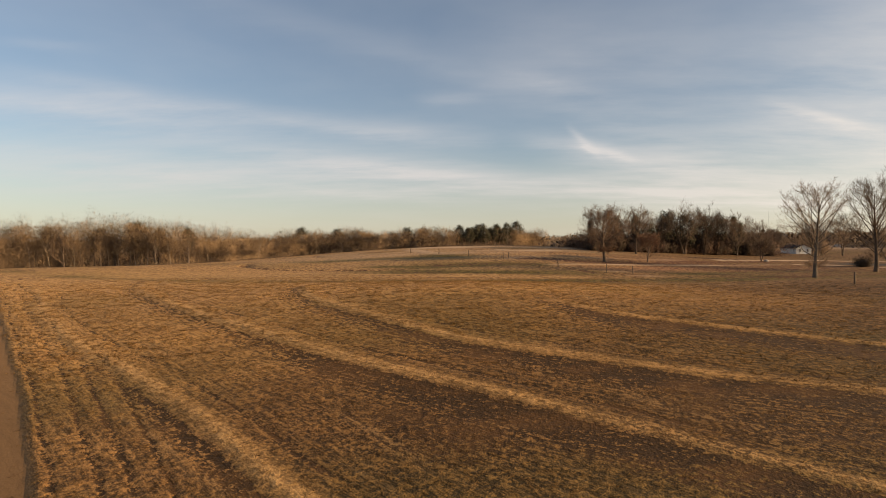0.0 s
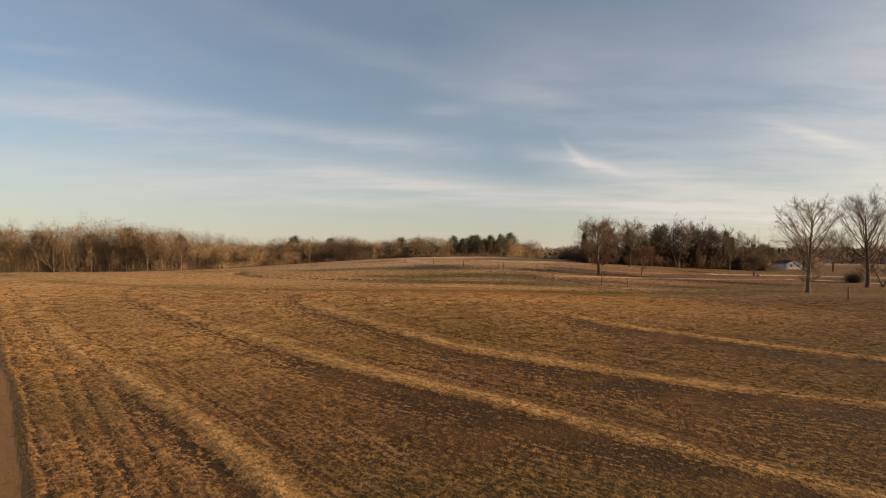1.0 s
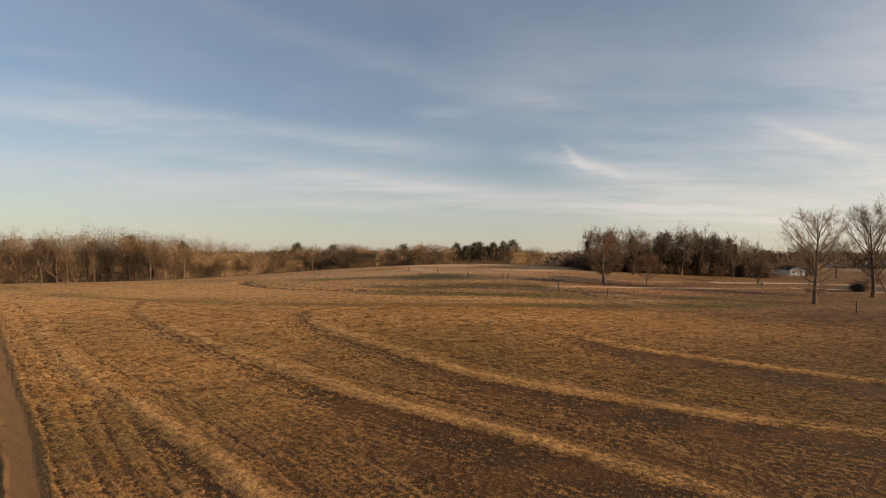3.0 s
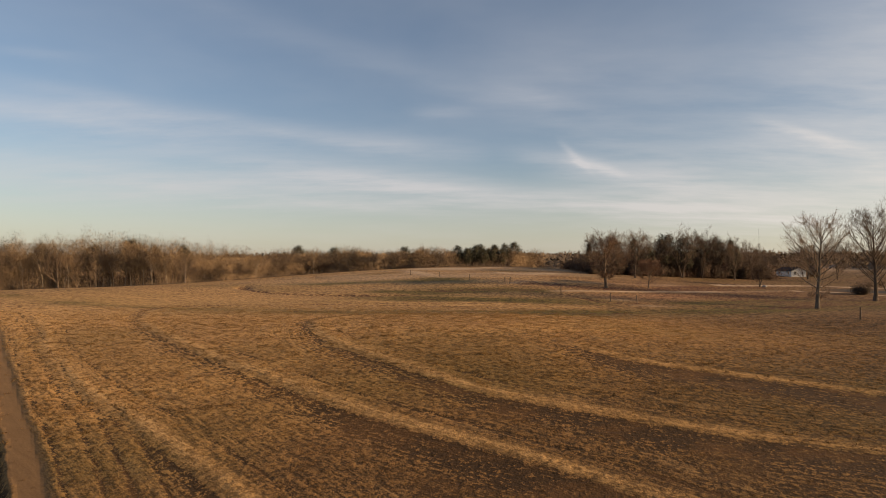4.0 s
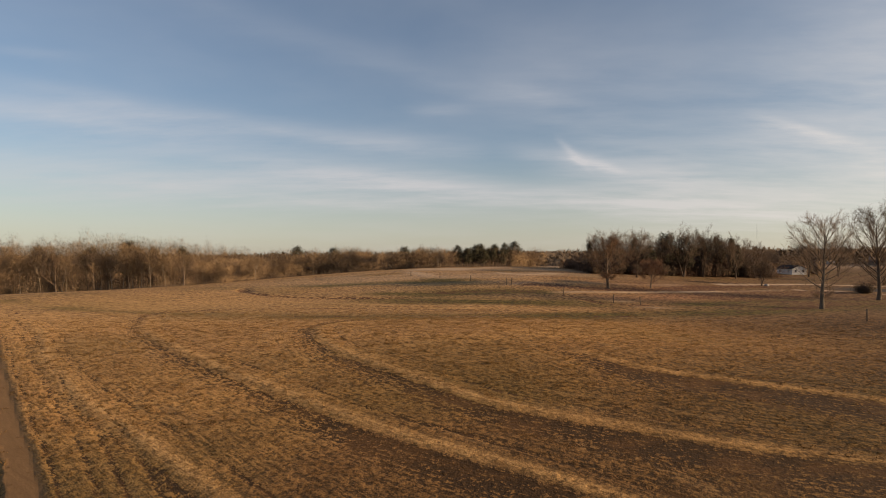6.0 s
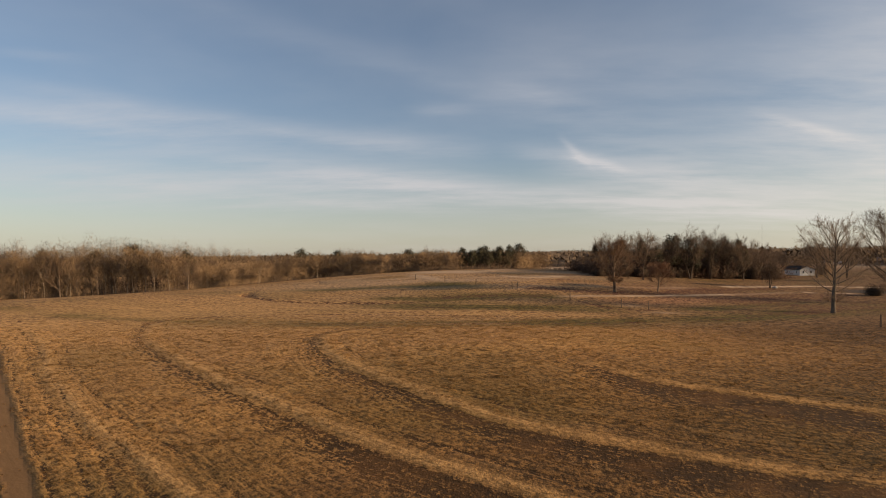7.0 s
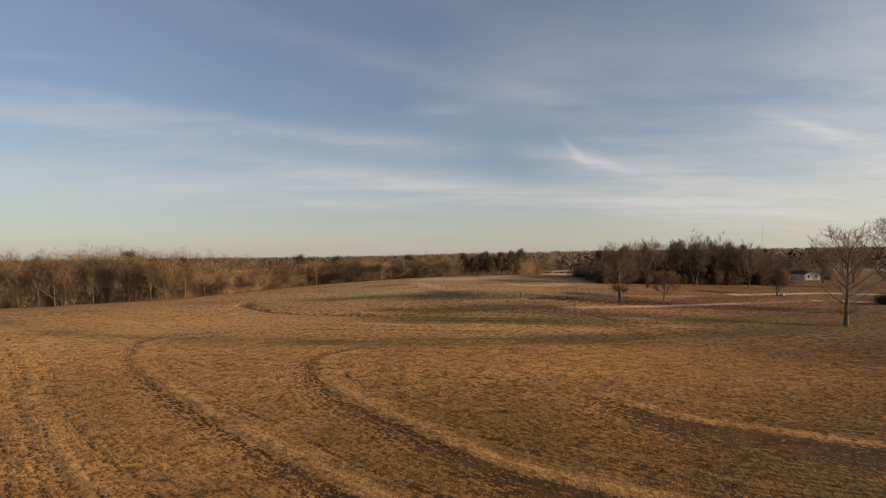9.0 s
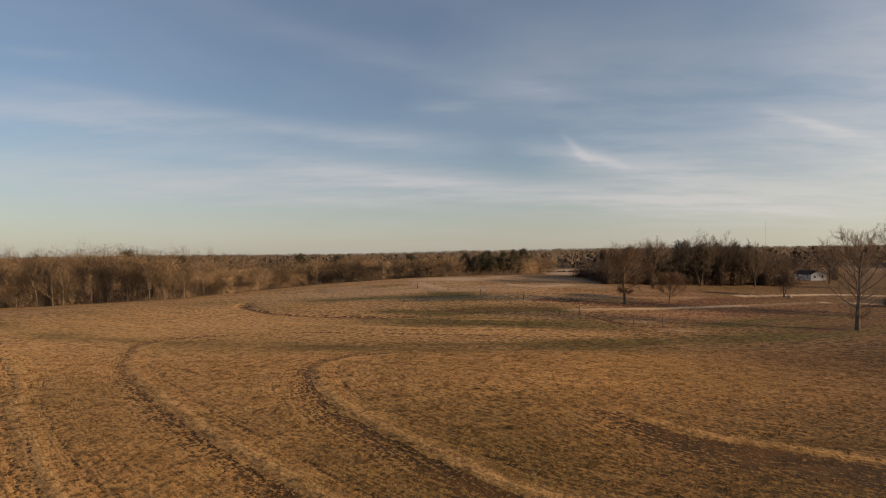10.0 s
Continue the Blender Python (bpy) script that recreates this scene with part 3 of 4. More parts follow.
def soft_mesh(name, tris, normals, mat, tones=None):
    """Loose triangles shaded by the outward normals of the crown that they belong to."""
    face = np.cross(tris[:, 1] - tris[:, 0], tris[:, 2] - tris[:, 0])
    turn = (face * normals).sum(1) < 0
    tris = tris.copy()
    tris[turn, 1], tris[turn, 2] = tris[turn, 2].copy(), tris[turn, 1].copy()
    n = len(tris)
    me = mesh_from(name, tris.reshape(-1, 3), np.arange(3 * n).reshape(-1, 3), mat, True)
    unit = normals / (np.linalg.norm(normals, axis=1)[:, None] + 1e-9)
    me.normals_split_custom_set_from_vertices(np.repeat(unit, 3, 0).astype(np.float32))
    if tones is not None:
        me.attributes.new("tone", "FLOAT", "POINT").data.foreach_set("value", np.repeat(np.clip(tones, 0, 1), 3).astype(np.float32))
    return me


def part(name, me, parent, label=""):
    ob = new(name, me)
    ob.parent = parent
    if label:
        ob["label"] = label
    return ob


def bm_mesh(name, bm, mat):
    me = bpy.data.meshes.new(name)
    bm.to_mesh(me)
    bm.free()
    me.materials.append(mat)
    return me


def blades(rng, centre, size, count, length, width, flat=0.0):
    """Thin triangles round points: arrays of vertices and faces. centre is N x 3, count triangles for each."""
    n = len(centre) * count
    c = np.repeat(centre, count, 0) + rng.normal(0, 1, (n, 3)) * size
    way = rng.normal(0, 1, (n, 3))
    way[:, 2] *= 1 - flat
    way /= np.linalg.norm(way, axis=1)[:, None]
    side = np.cross(way, rng.normal(0, 1, (n, 3)))
    side /= np.linalg.norm(side, axis=1)[:, None] + 1e-9
    ln = length * rng.uniform(0.6, 1.3, (n, 1))
    a, b, t = c - side * width, c + side * width, c + way * ln
    v = np.stack([a, b, t], 1).reshape(-1, 3)
    return v, np.arange(n * 3).reshape(-1, 3)


def tube(paths):
    """One mesh of tapered tubes: each path is (points, radii, sides)."""
    verts, faces = [], []
    for pts, radii, k in paths:
        base = len(verts)
        for i, p in enumerate(pts):
            d = (pts[min(i + 1, len(pts) - 1)] - pts[max(i - 1, 0)])
            d = d / (np.linalg.norm(d) + 1e-9)
            ref = np.array((1.0, 0, 0)) if abs(d[0]) < 0.8 else np.array((0, 1.0, 0))
            u = np.cross(d, ref)
            u /= np.linalg.norm(u)
            w = np.cross(d, u)
            for j in range(k):
                a = 2 * math.pi * j / k
                verts.append((p + radii[i] * (math.cos(a) * u + math.sin(a) * w)).tolist())
        for i in range(len(pts) - 1):
            for j in range(k):
                q = base + i * k
                faces.append((q + j, q + (j + 1) % k, q + k + (j + 1) % k, q + k + j))
    return verts, faces


def branch_path(rng, start, way, length, segs, r0, r1, wander, lift):
    pts, p, d = [start], start.copy(), way / np.linalg.norm(way)
    for i in range(segs):
        d = d + rng.normal(0, wander, 3) + np.array((0, 0, lift))
        d /= np.linalg.norm(d)
        p = p + d * length / segs
        pts.append(p.copy())
    radii = [r0 + (r1 - r0) * i / segs for i in range(segs + 1)]
    return pts, radii


def bare_tree(seed, height, girth, crown_from, spread, limbs, level2, level3, twigs, lean=0.0, twig_width=0.010, rise=0.9, forks=1, droop=0.0, twig_length=0.15, slim=False):
    """Limb tubes, finer branch tubes, twig ends and twig triangles for a leafless tree at the origin, within an oval crown."""
    rng = np.random.default_rng(seed)
    big, fine, tips = [], [], []
    mid = np.array((0.0, 0.0, height * (0.5 + 0.55 * crown_from)))
    half = np.array((spread, spread, height - mid[2]))

    def room(p, d):
        """How far it is from p along d to the crown's outline."""
        a, b = (p - mid) / half, d / np.linalg.norm(d) / half
        aa, ab, bb = b @ b, a @ b, a @ a - 1
        disc = ab * ab - aa * bb
        return max(0.25 * spread, (-ab + math.sqrt(disc)) / aa) if disc > 0 else 0.25 * spread

    def along(q, t):
        k = min(t, 0.999) * (len(q) - 1)
        j = int(k)
        return q[j] + (q[j + 1] - q[j]) * (k - j), (q[j + 1] - q[j]) / np.linalg.norm(q[j + 1] - q[j]), j

    for f in range(forks):
        a = rng.uniform(0, 2 * math.pi) if f == 0 else a + 2 * math.pi / forks
        tilt = 0.30 * (forks > 1)
        pts, radii = branch_path(rng, np.array((0.0, 0.0, -0.25)), np.array((math.cos(a) * tilt + lean, math.sin(a) * tilt, 1.0)), height * rng.uniform(0.84, 0.92), 9, girth / forks ** 0.5, girth * 0.07, 0.05, 0.02)
        radii[0] *= 1.2
        big.append((pts, radii, 8))
        n = limbs // forks
        for i in range(n):
            s = crown_from + (0.93 - crown_from) * ((i + rng.uniform(0, 0.9)) / n) ** 1.15
            p, d, j = along(pts, s)
            az = i * 2.4 + rng.uniform(-0.5, 0.5)
            way = np.array((math.cos(az), math.sin(az), rise * rng.uniform(0.7, 1.3) + 0.7 * s - droop * max(0, 1 - 2.2 * s)))
            way[2] = max(way[2], (0.9 - p[2]) / spread)
            ln = room(p, way) * rng.uniform(0.8, 1.02)
            r = max(0.018, min(radii[j] * 0.6, ln * 0.0125)) * rng.uniform(0.8, 1.1)
            q, qr = branch_path(rng, p, way, ln, 6, r, r * 0.18, 0.10, 0.07)
            big.append((q, qr, 5))
            tips.append((q[-1], q[-1] - q[-2]))
            for m in range(level2):
                t = 0.18 + 0.8 * (m + rng.uniform(0, 1)) / level2
                p2, d2, j2 = along(q, t)
                w2 = d2 + rng.normal(0, 0.55, 3) + np.array((0, 0, 0.18))
                l2 = min(room(p2, w2), ln * 0.5) * rng.uniform(0.55, 0.95)
                r2 = max(0.010, qr[j2] * 0.5)
                b, br = branch_path(rng, p2, w2, l2, 3, r2, r2 * 0.35, 0.14, 0.05)
                fine.append((b, br, 3))
                tips += [(b[-1], b[-1] - b[-2]), (b[-2], b[-1] - b[-2])]
                for e in range(level3):
                    p3, d3, j3 = along(b, rng.uniform(0.15, 1.0))
                    w3 = d3 + rng.normal(0, 0.5, 3) + np.array((0, 0, 0.12))
                    c, cr = branch_path(rng, p3, w3, l2 * rng.uniform(0.35, 0.7), 2, max(0.007, r2 * 0.5), 0.005, 0.18, 0.04)
                    if not slim:
                        fine.append((c, cr, 3))
                    tips += [(c[-1], c[-1] - c[-2]), (c[1], c[-1] - c[0])]
    tp = np.array([t for t, _ in tips])
    td = np.array([d for _, d in tips])
    td /= np.linalg.norm(td, axis=1)[:, None] + 1e-9
    n = len(tp) * twigs
    c = np.repeat(tp, twigs, 0) - np.repeat(td, twigs, 0) * rng.uniform(0, 0.3, (n, 1))
    way = np.repeat(td, twigs, 0) + rng.normal(0, 0.45, (n, 3)) + np.array((0, 0, 0.1))
    way /= np.linalg.norm(way, axis=1)[:, None]
    side = np.cross(way, rng.normal(0, 1, (n, 3)))
    side /= np.linalg.norm(side, axis=1)[:, None] + 1e-9
    ln = spread * twig_length * rng.uniform(0.5, 1.4, (n, 1))
    tv = np.stack([c - side * twig_width, c + side * twig_width, c + way * ln], 1).reshape(-1, 3)
    return big, fine, tp, tv


def join(*pieces):
    verts, faces, n = [], [], 0
    for v, f in pieces:
        v = v if isinstance(v, list) else v.tolist()
        f = f if isinstance(f, list) else f.tolist()
        verts += v
        faces += [tuple(i + n for i in q) for q in f]
        n += len(v)
    return verts, faces


def tree_thing(name, label, spec, bark, twig, leaves=None, group="", category="tree"):
    """A tree at the origin: trunk with its limbs, crown of branches and twigs, and dead leaves where it has kept them."""
    big, fine, tips, tv = bare_tree(**spec)
    ob = tagged(new(name), label, category, group)
    part("trunk", mesh_from("trunk", *tube(big), bark, True), ob)
    part("crown", mesh_from("crown", *join(tube(fine), (tv, np.arange(len(tv)).reshape(-1, 3))), twig), ob)
    if leaves:
        rng = np.random.default_rng(spec["seed"] + 99)
        part("foliage", mesh_from("foliage", *blades(rng, tips, leaves[1], leaves[2], leaves[3], leaves[3] * 0.5), leaves[0]), ob, leaves[4])
    return ob


def set_at(ob, x, y, turn=0.0, scale=1.0, sink=0.0):
    ob.matrix_basis = pose(x, y, ground_z(x, y) - sink, 0, 0, turn) @ Matrix.Scale(scale, 4)
    return ob

# ---------------------------------------------------------------- the bare trees by the drive and in the pasture
tree_a = tree_thing("tree", "tall leafless shade tree with spreading limbs and grey bark", dict(seed=11, height=14.4, girth=0.33, crown_from=0.13, spread=6.2, limbs=32, level2=9, level3=4, twigs=3, rise=0.6, droop=1.0, twig_length=0.11, twig_width=0.008), M_PALEBARK_GREY, M_TWIG)
set_at(tree_a, 57.6, 86.6, 40)
tree_b = tree_thing("tree", "tall leafless shade tree with dense upswept branches", dict(seed=23, height=16.6, girth=0.36, crown_from=0.17, spread=7.6, limbs=36, level2=9, level3=4, twigs=3, rise=0.7, droop=0.6, twig_length=0.11, twig_width=0.008), M_BARK, M_TWIG)
set_at(tree_b, 78.4, 101.6, 10)
tree_c = tree_thing("tree", "small leafless tree with a forked low crown", dict(seed=31, height=8.2, girth=0.22, crown_from=0.25, spread=4.2, limbs=18, level2=8, level3=4, twigs=3, rise=0.6, forks=2), M_BARK, M_TWIG)
set_at(tree_c, 82.4, 103.0, 0)
oak = tree_thing("tree", "broad oak with rusty dead leaves on its low boughs", dict(seed=47, height=10.4, girth=0.34, crown_from=0.22, spread=6.0, limbs=30, level2=10, level3=4, twigs=4, rise=0.35, droop=0.8, twig_length=0.12, twig_width=0.009), M_BARK, M_TWIG, (M_LEAF, 0.35, 2, 0.10, "rusty dead leaves"))
set_at(oak, 32.3, 111.3, 0)
small_oak = tree_thing("tree", "small round tree still holding rust-brown leaves", dict(seed=53, height=5.6, girth=0.17, crown_from=0.24, spread=3.4, limbs=20, level2=8, level3=4, twigs=3, rise=0.5, droop=0.3), M_BARK, M_TWIG, (M_LEAF, 0.22, 6, 0.09, "rust-brown dead leaves"))
set_at(small_oak, 42.2, 115.4, 0)
low_tree = tree_thing("tree", "small dark tree with a short forked trunk", dict(seed=59, height=4.6, girth=0.20, crown_from=0.25, spread=2.7, limbs=18, level2=8, level3=4, twigs=4, rise=0.6, forks=2), M_BARK, M_TWIG, (M_SHRUB, 0.3, 1, 0.12, "dull brown leaves"))
set_at(low_tree, 74.4, 131.4, 0)

# grown oaks of the grove
grove = tree_thing("tree", "large leafless oak of the grove with a domed crown", dict(seed=61, height=12.6, girth=0.27, crown_from=0.30, spread=7.0, limbs=22, level2=8, level3=4, twigs=3, rise=0.55, droop=0.5, twig_width=0.012), M_DARKBARK, M_DARKTWIG, group="grove trees")
set_at(grove, 47.5, 138.0, 0, 0.84)
grove_two = tree_thing("tree", "leafless many-stemmed oak of the grove", dict(seed=67, height=12.4, girth=0.27, crown_from=0.25, spread=7.2, limbs=24, level2=8, level3=4, twigs=3, rise=0.5, droop=0.5, forks=2, twig_width=0.012), M_DARKBARK, M_DARKTWIG, group="grove trees")
set_at(grove_two, 64.5, 150.5, 30, 0.96)
for i, (x, y, s, turn) in enumerate([(57, 149, 1.0, 60), (71, 153, 1.04, 120), (77, 157, 1.05, 200), (80, 153, 0.92, 260), (38.5, 146, 0.62, 20), (88, 158, 0.80, 310),
                                     (44, 150, 0.74, 75), (52, 156, 0.85, 10), (93, 163, 0.66, 150), (100, 172, 0.62, 15), (112, 171, 1.0, 140), (119, 168, 0.98, 250), (104, 178, 0.7, 30), (127, 150, 0.9, 45), (109, 186, 0.8, 300)]):
    copy_thing((grove, grove_two)[i % 2], pose(x, y, ground_z(x, y) - 0.1, 0, 0, turn) @ Matrix.Scale((0.96 if x > 60 else 0.86) * s, 4))


def conifer(seed, height, radius, base, clumps, pointed, label, group="evergreens"):
    """An evergreen: straight trunk, whorled boughs, and a crown of many small clumps of needles with gaps."""
    rng = np.random.default_rng(seed)
    ob = tagged(new("evergreen_tree"), label, "tree", group)
    paths = [branch_path(rng, np.array((0, 0, -0.2)), np.array((0, 0, 1.0)), height * 0.97, 8, height * 0.022, 0.03, 0.02, 0.05) + (7,)]
    centres = []
    for i in range(clumps):
        s = base + (1 - base) * (i + rng.uniform(0, 1)) / clumps
        wide = radius * ((1 - s) / (1 - base)) ** 0.8 if pointed else radius * math.sin(math.pi * min(1, 0.12 + 0.85 * (s - base) / (1 - base))) ** 0.6
        a, r = rng.uniform(0, 2 * math.pi), wide * rng.uniform(0.35, 1.0)
        c = np.array((math.cos(a) * r, math.sin(a) * r, s * height + rng.normal(0, 0.15)))
        centres.append(c)
        if i % 3 == 0:
            root = np.array((0, 0, max(0.3, c[2] - 0.35 * r)))
            paths.append(([root, (root + c) / 2 + np.array((0, 0, 0.1)), c], [0.05, 0.035, 0.015], 4))
    part("trunk", mesh_from("trunk", *tube(paths), M_BARK, True), ob)
    mids = np.array(centres)
    v, f = blades(rng, mids, radius * 0.16, 30, 0.36, 0.09)
    tris, mid = v.reshape(-1, 3, 3), np.repeat(mids, 30, 0)
    out = (tris.mean(1) - mid) / (radius * 0.16) + 0.8 * (mid - np.array((0, 0, 1)) * mid[:, 2:]) / radius + np.array((0, 0, 0.3))
    part("crown", soft_mesh("crown", tris, out, M_NEEDLE), ob)
    return ob


pine = conifer(71, 9.5, 2.2, 0.42, 90, False, "dark pine with an irregular clumped crown")
cedar = conifer(73, 9.5, 2.1, 0.04, 150, True, "dark pointed cedar clothed to the ground")
broad_pine = conifer(79, 9.5, 2.9, 0.25, 130, False, "broad dark evergreen with a rounded top")
set_at(pine, 52, 151, 0, 0.98)
set_at(cedar, 83.5, 162, 0, 1.12)
set_at(broad_pine, 66, 153, 0, 1.1)
for i, (x, y, s, turn) in enumerate([(59.5, 151, 1.0, 40), (54, 147, 0.84, 90), (61.5, 154, 1.04, 130), (72, 156, 1.08, 200), (47, 153, 0.85, 20), (41, 156, 0.7, 260), (77.5, 158, 1.1, 60), (86, 163, 0.86, 130),
                                     (8, 172, 0.56, 10), (11, 175, 0.62, 80), (14.5, 173, 0.58, 150), (5.5, 177, 0.62, 220), (20.5, 178, 0.76, 290), (23.5, 180, 0.74, 30), (17.5, 180, 0.66, 70), (13, 182, 0.68, 110),
                                     (5.5, 170, 0.46, 40), (8.0, 170, 0.52, 90), (10.5, 171, 0.56, 10), (13, 171, 0.5, 200), (16, 172.5, 0.54, 120), (19, 174.5, 0.52, 60), (9.5, 174, 0.6, 300), (17, 177, 0.64, 250),
                                     (-80, 178, 1.2, 0), (-99, 182, 1.34, 60), (-113, 186, 1.36, 120), (-37, 199, 0.86, 30), (-91, 181, 1.26, 200), (-12, 192, 0.72, 0), (-131, 188, 1.36, 20), (-49, 196, 0.96, 60)]):
    copy_thing((pine, broad_pine, cedar)[(0, 0, 1, 0, 1, 2, 0, 2)[i] if i < 8 else i % 2], pose(x, y, ground_z(x, y) - 0.1, 0, 0, turn) @ Matrix.Scale(s, 4))


def shrub(seed, wide, high, label, mat, name="shrub", dense=120):
    rng = np.random.default_rng(seed)
    ob = tagged(new(name), label, "shrub")
    stems, centres = [], []
    for i in range(16):
        a, tilt = rng.uniform(0, 6.28), rng.uniform(0.1, 1.1)
        p, r = branch_path(rng, np.array((math.cos(a) * 0.15, math.sin(a) * 0.15, -0.1)), np.array((math.cos(a) * tilt * wide / high, math.sin(a) * tilt * wide / high, 1.0)), high * rng.uniform(0.7, 1.1), 4, 0.05, 0.012, 0.12, 0.0)
        stems.append((p, r, 4))
        centres += p[1:]
    part("stems", mesh_from("stems", *tube(stems), M_BARK), ob)
    v, f = blades(rng, np.array(centres), wide * 0.13, dense, 0.15, 0.05)
    tris = v.reshape(-1, 3, 3)
    part("foliage", soft_mesh("foliage", tris, tris.mean(1) - np.array((0, 0, 0.35 * high)), mat), ob)
    return ob


set_at(shrub(83, 3.4, 1.9, "dense dark reddish shrub beside the drive", M_SHRUB), 86.0, 114.6)
set_at(shrub(84, 2.2, 1.6, "low brown shrub at the edge of the grove", M_SHRUB), 38.0, 143.0)
set_at(shrub(86, 4.6, 4.2, "rounded leafless tan bush beside the white cottage", M_TWIG, dense=200), 123.4, 185.0)
brush = shrub(85, 2.4, 2.0, "low dark brush under the grove trees", M_SHRUB, dense=60)
set_at(brush, 41, 144)
rng = np.random.default_rng(5)
for i in range(48):
    s = i / 47
    x = 43 + 52 * s + rng.normal(0, 1.0)
    y = 147 + 21 * s + rng.normal(0, 1.5)
    copy_thing(brush, pose(x, y, ground_z(x, y) - 0.1, 0, 0, rng.uniform(0, 360)) @ Matrix.Diagonal((*[rng.uniform(1.2, 2.1)] * 2, rng.uniform(1.3, 3.0), 1)))

# ---------------------------------------------------------------- the wood along the far side of the field
EDGE_X = [-260, -190, -127, -112, -95, -72, -61, -38, -14, 2, 14, 24, 29]
EDGE_Y = [146, 147, 150, 152, 152, 148, 158, 171, 168, 167, 169, 174, 182]


def canopy(x, z):
    """Height of a tree of the wood, whose canopy keeps about one level."""
    left = min(1.0, max(0.0, (-62 - x) / 22))
    top = 11.5 + 3.8 * left - 1.6 * math.exp(-((x + 57) / 13) ** 2) + 1.6 * math.exp(-(x / 9) ** 2)
    top += 2.6 * float(value_noise(np.array([x / 9.0]), np.array([x / 31.0]), 33)[0]) + 1.6 * float(value_noise(np.array([x / 3.4]), np.array([0.5]), 34)[0])
    return max(5.0, top - z)


def wood_tree(seed, bark, limbs=15, from_=0.38, spread=2.5, rise=1.0):
    return tree_thing("tree", "slender leafless tree at the edge of the wood" if bark is M_BARK else "slender leafless tree with pale sunlit bark in the wood",
                      dict(seed=seed, height=10.0, girth=0.13, crown_from=from_, spread=spread, limbs=limbs, level2=5, level3=2, twigs=3, rise=rise, twig_width=0.011, twig_length=0.24, slim=True), bark, M_WOODTWIG, group="edge of the wood")


protos = [wood_tree(101, M_BARK, 18, 0.40, 2.4, 1.1), wood_tree(102, M_BARK, 20, 0.25, 2.9, 0.8), wood_tree(103, M_PALEBARK, 15, 0.45, 2.2, 1.2), wood_tree(104, M_BARK, 17, 0.5, 2.6, 1.0), wood_tree(105, M_BARK, 20, 0.2, 2.6, 0.9), wood_tree(106, M_PALEBARK, 14, 0.5, 2.3, 1.0)]
rng = np.random.default_rng(9)
spots = [(-38.2, 171.0, 5), (-52.5, 161.5, 2), (-41.5, 171.5, 2), (-75.5, 148.8, 5), (-30, 170, 1), (-20, 168.5, 5), (-100.5, 152.6, 2), (-112, 153, 5)]
while len(spots) < 66:            # thickets round the grove
    q = rng.uniform()
    x, y = 37 + 60 * q + rng.normal(0, 1.5), 146 + 21 * q + abs(rng.normal(0, 8))
    spots.append((x, y, int(rng.choice([0, 1, 3, 4]))))
while len(spots) < 292:
    x = rng.uniform(-175, 29)
    y = float(np.interp(x, EDGE_X, EDGE_Y)) + abs(rng.normal(0, 7.5))
    if 0.5 < x < 13 and rng.uniform() < 0.7:
        continue
    spots.append((x, y, int(rng.choice([0, 1, 3, 4, 0, 1, 2, 5, 2, 5]))))
used = set()
for x, y, k in spots:
    z = ground_z(x, y)
    tall = canopy(x, z) * rng.uniform(0.78, 0.97) if x < 31 else rng.uniform(5.5, 8.8)
    m = pose(x, y, z - 0.1, 0, 0, rng.uniform(0, 360)) @ Matrix.Scale(tall / 10.0, 4)
    if k in used:
        copy_thing(protos[k], m)
    else:
        protos[k].matrix_basis = m
        used.add(k)


edge_oak = tree_thing("tree", "low spreading leafless tree with pale sunlit limbs", dict(seed=107, height=7.6, girth=0.20, crown_from=0.16, spread=4.4, limbs=15, level2=6, level3=2, twigs=3, rise=0.45, droop=0.2, twig_width=0.012), M_BARK, M_TWIG, group="edge of the wood")
set_at(edge_oak, -67.0, 149.0, 30)
copy_thing(edge_oak, pose(-101.5, 151.4, ground_z(-101.5, 151.4) - 0.1, 0, 0, 160) @ Matrix.Scale(1.25, 4))


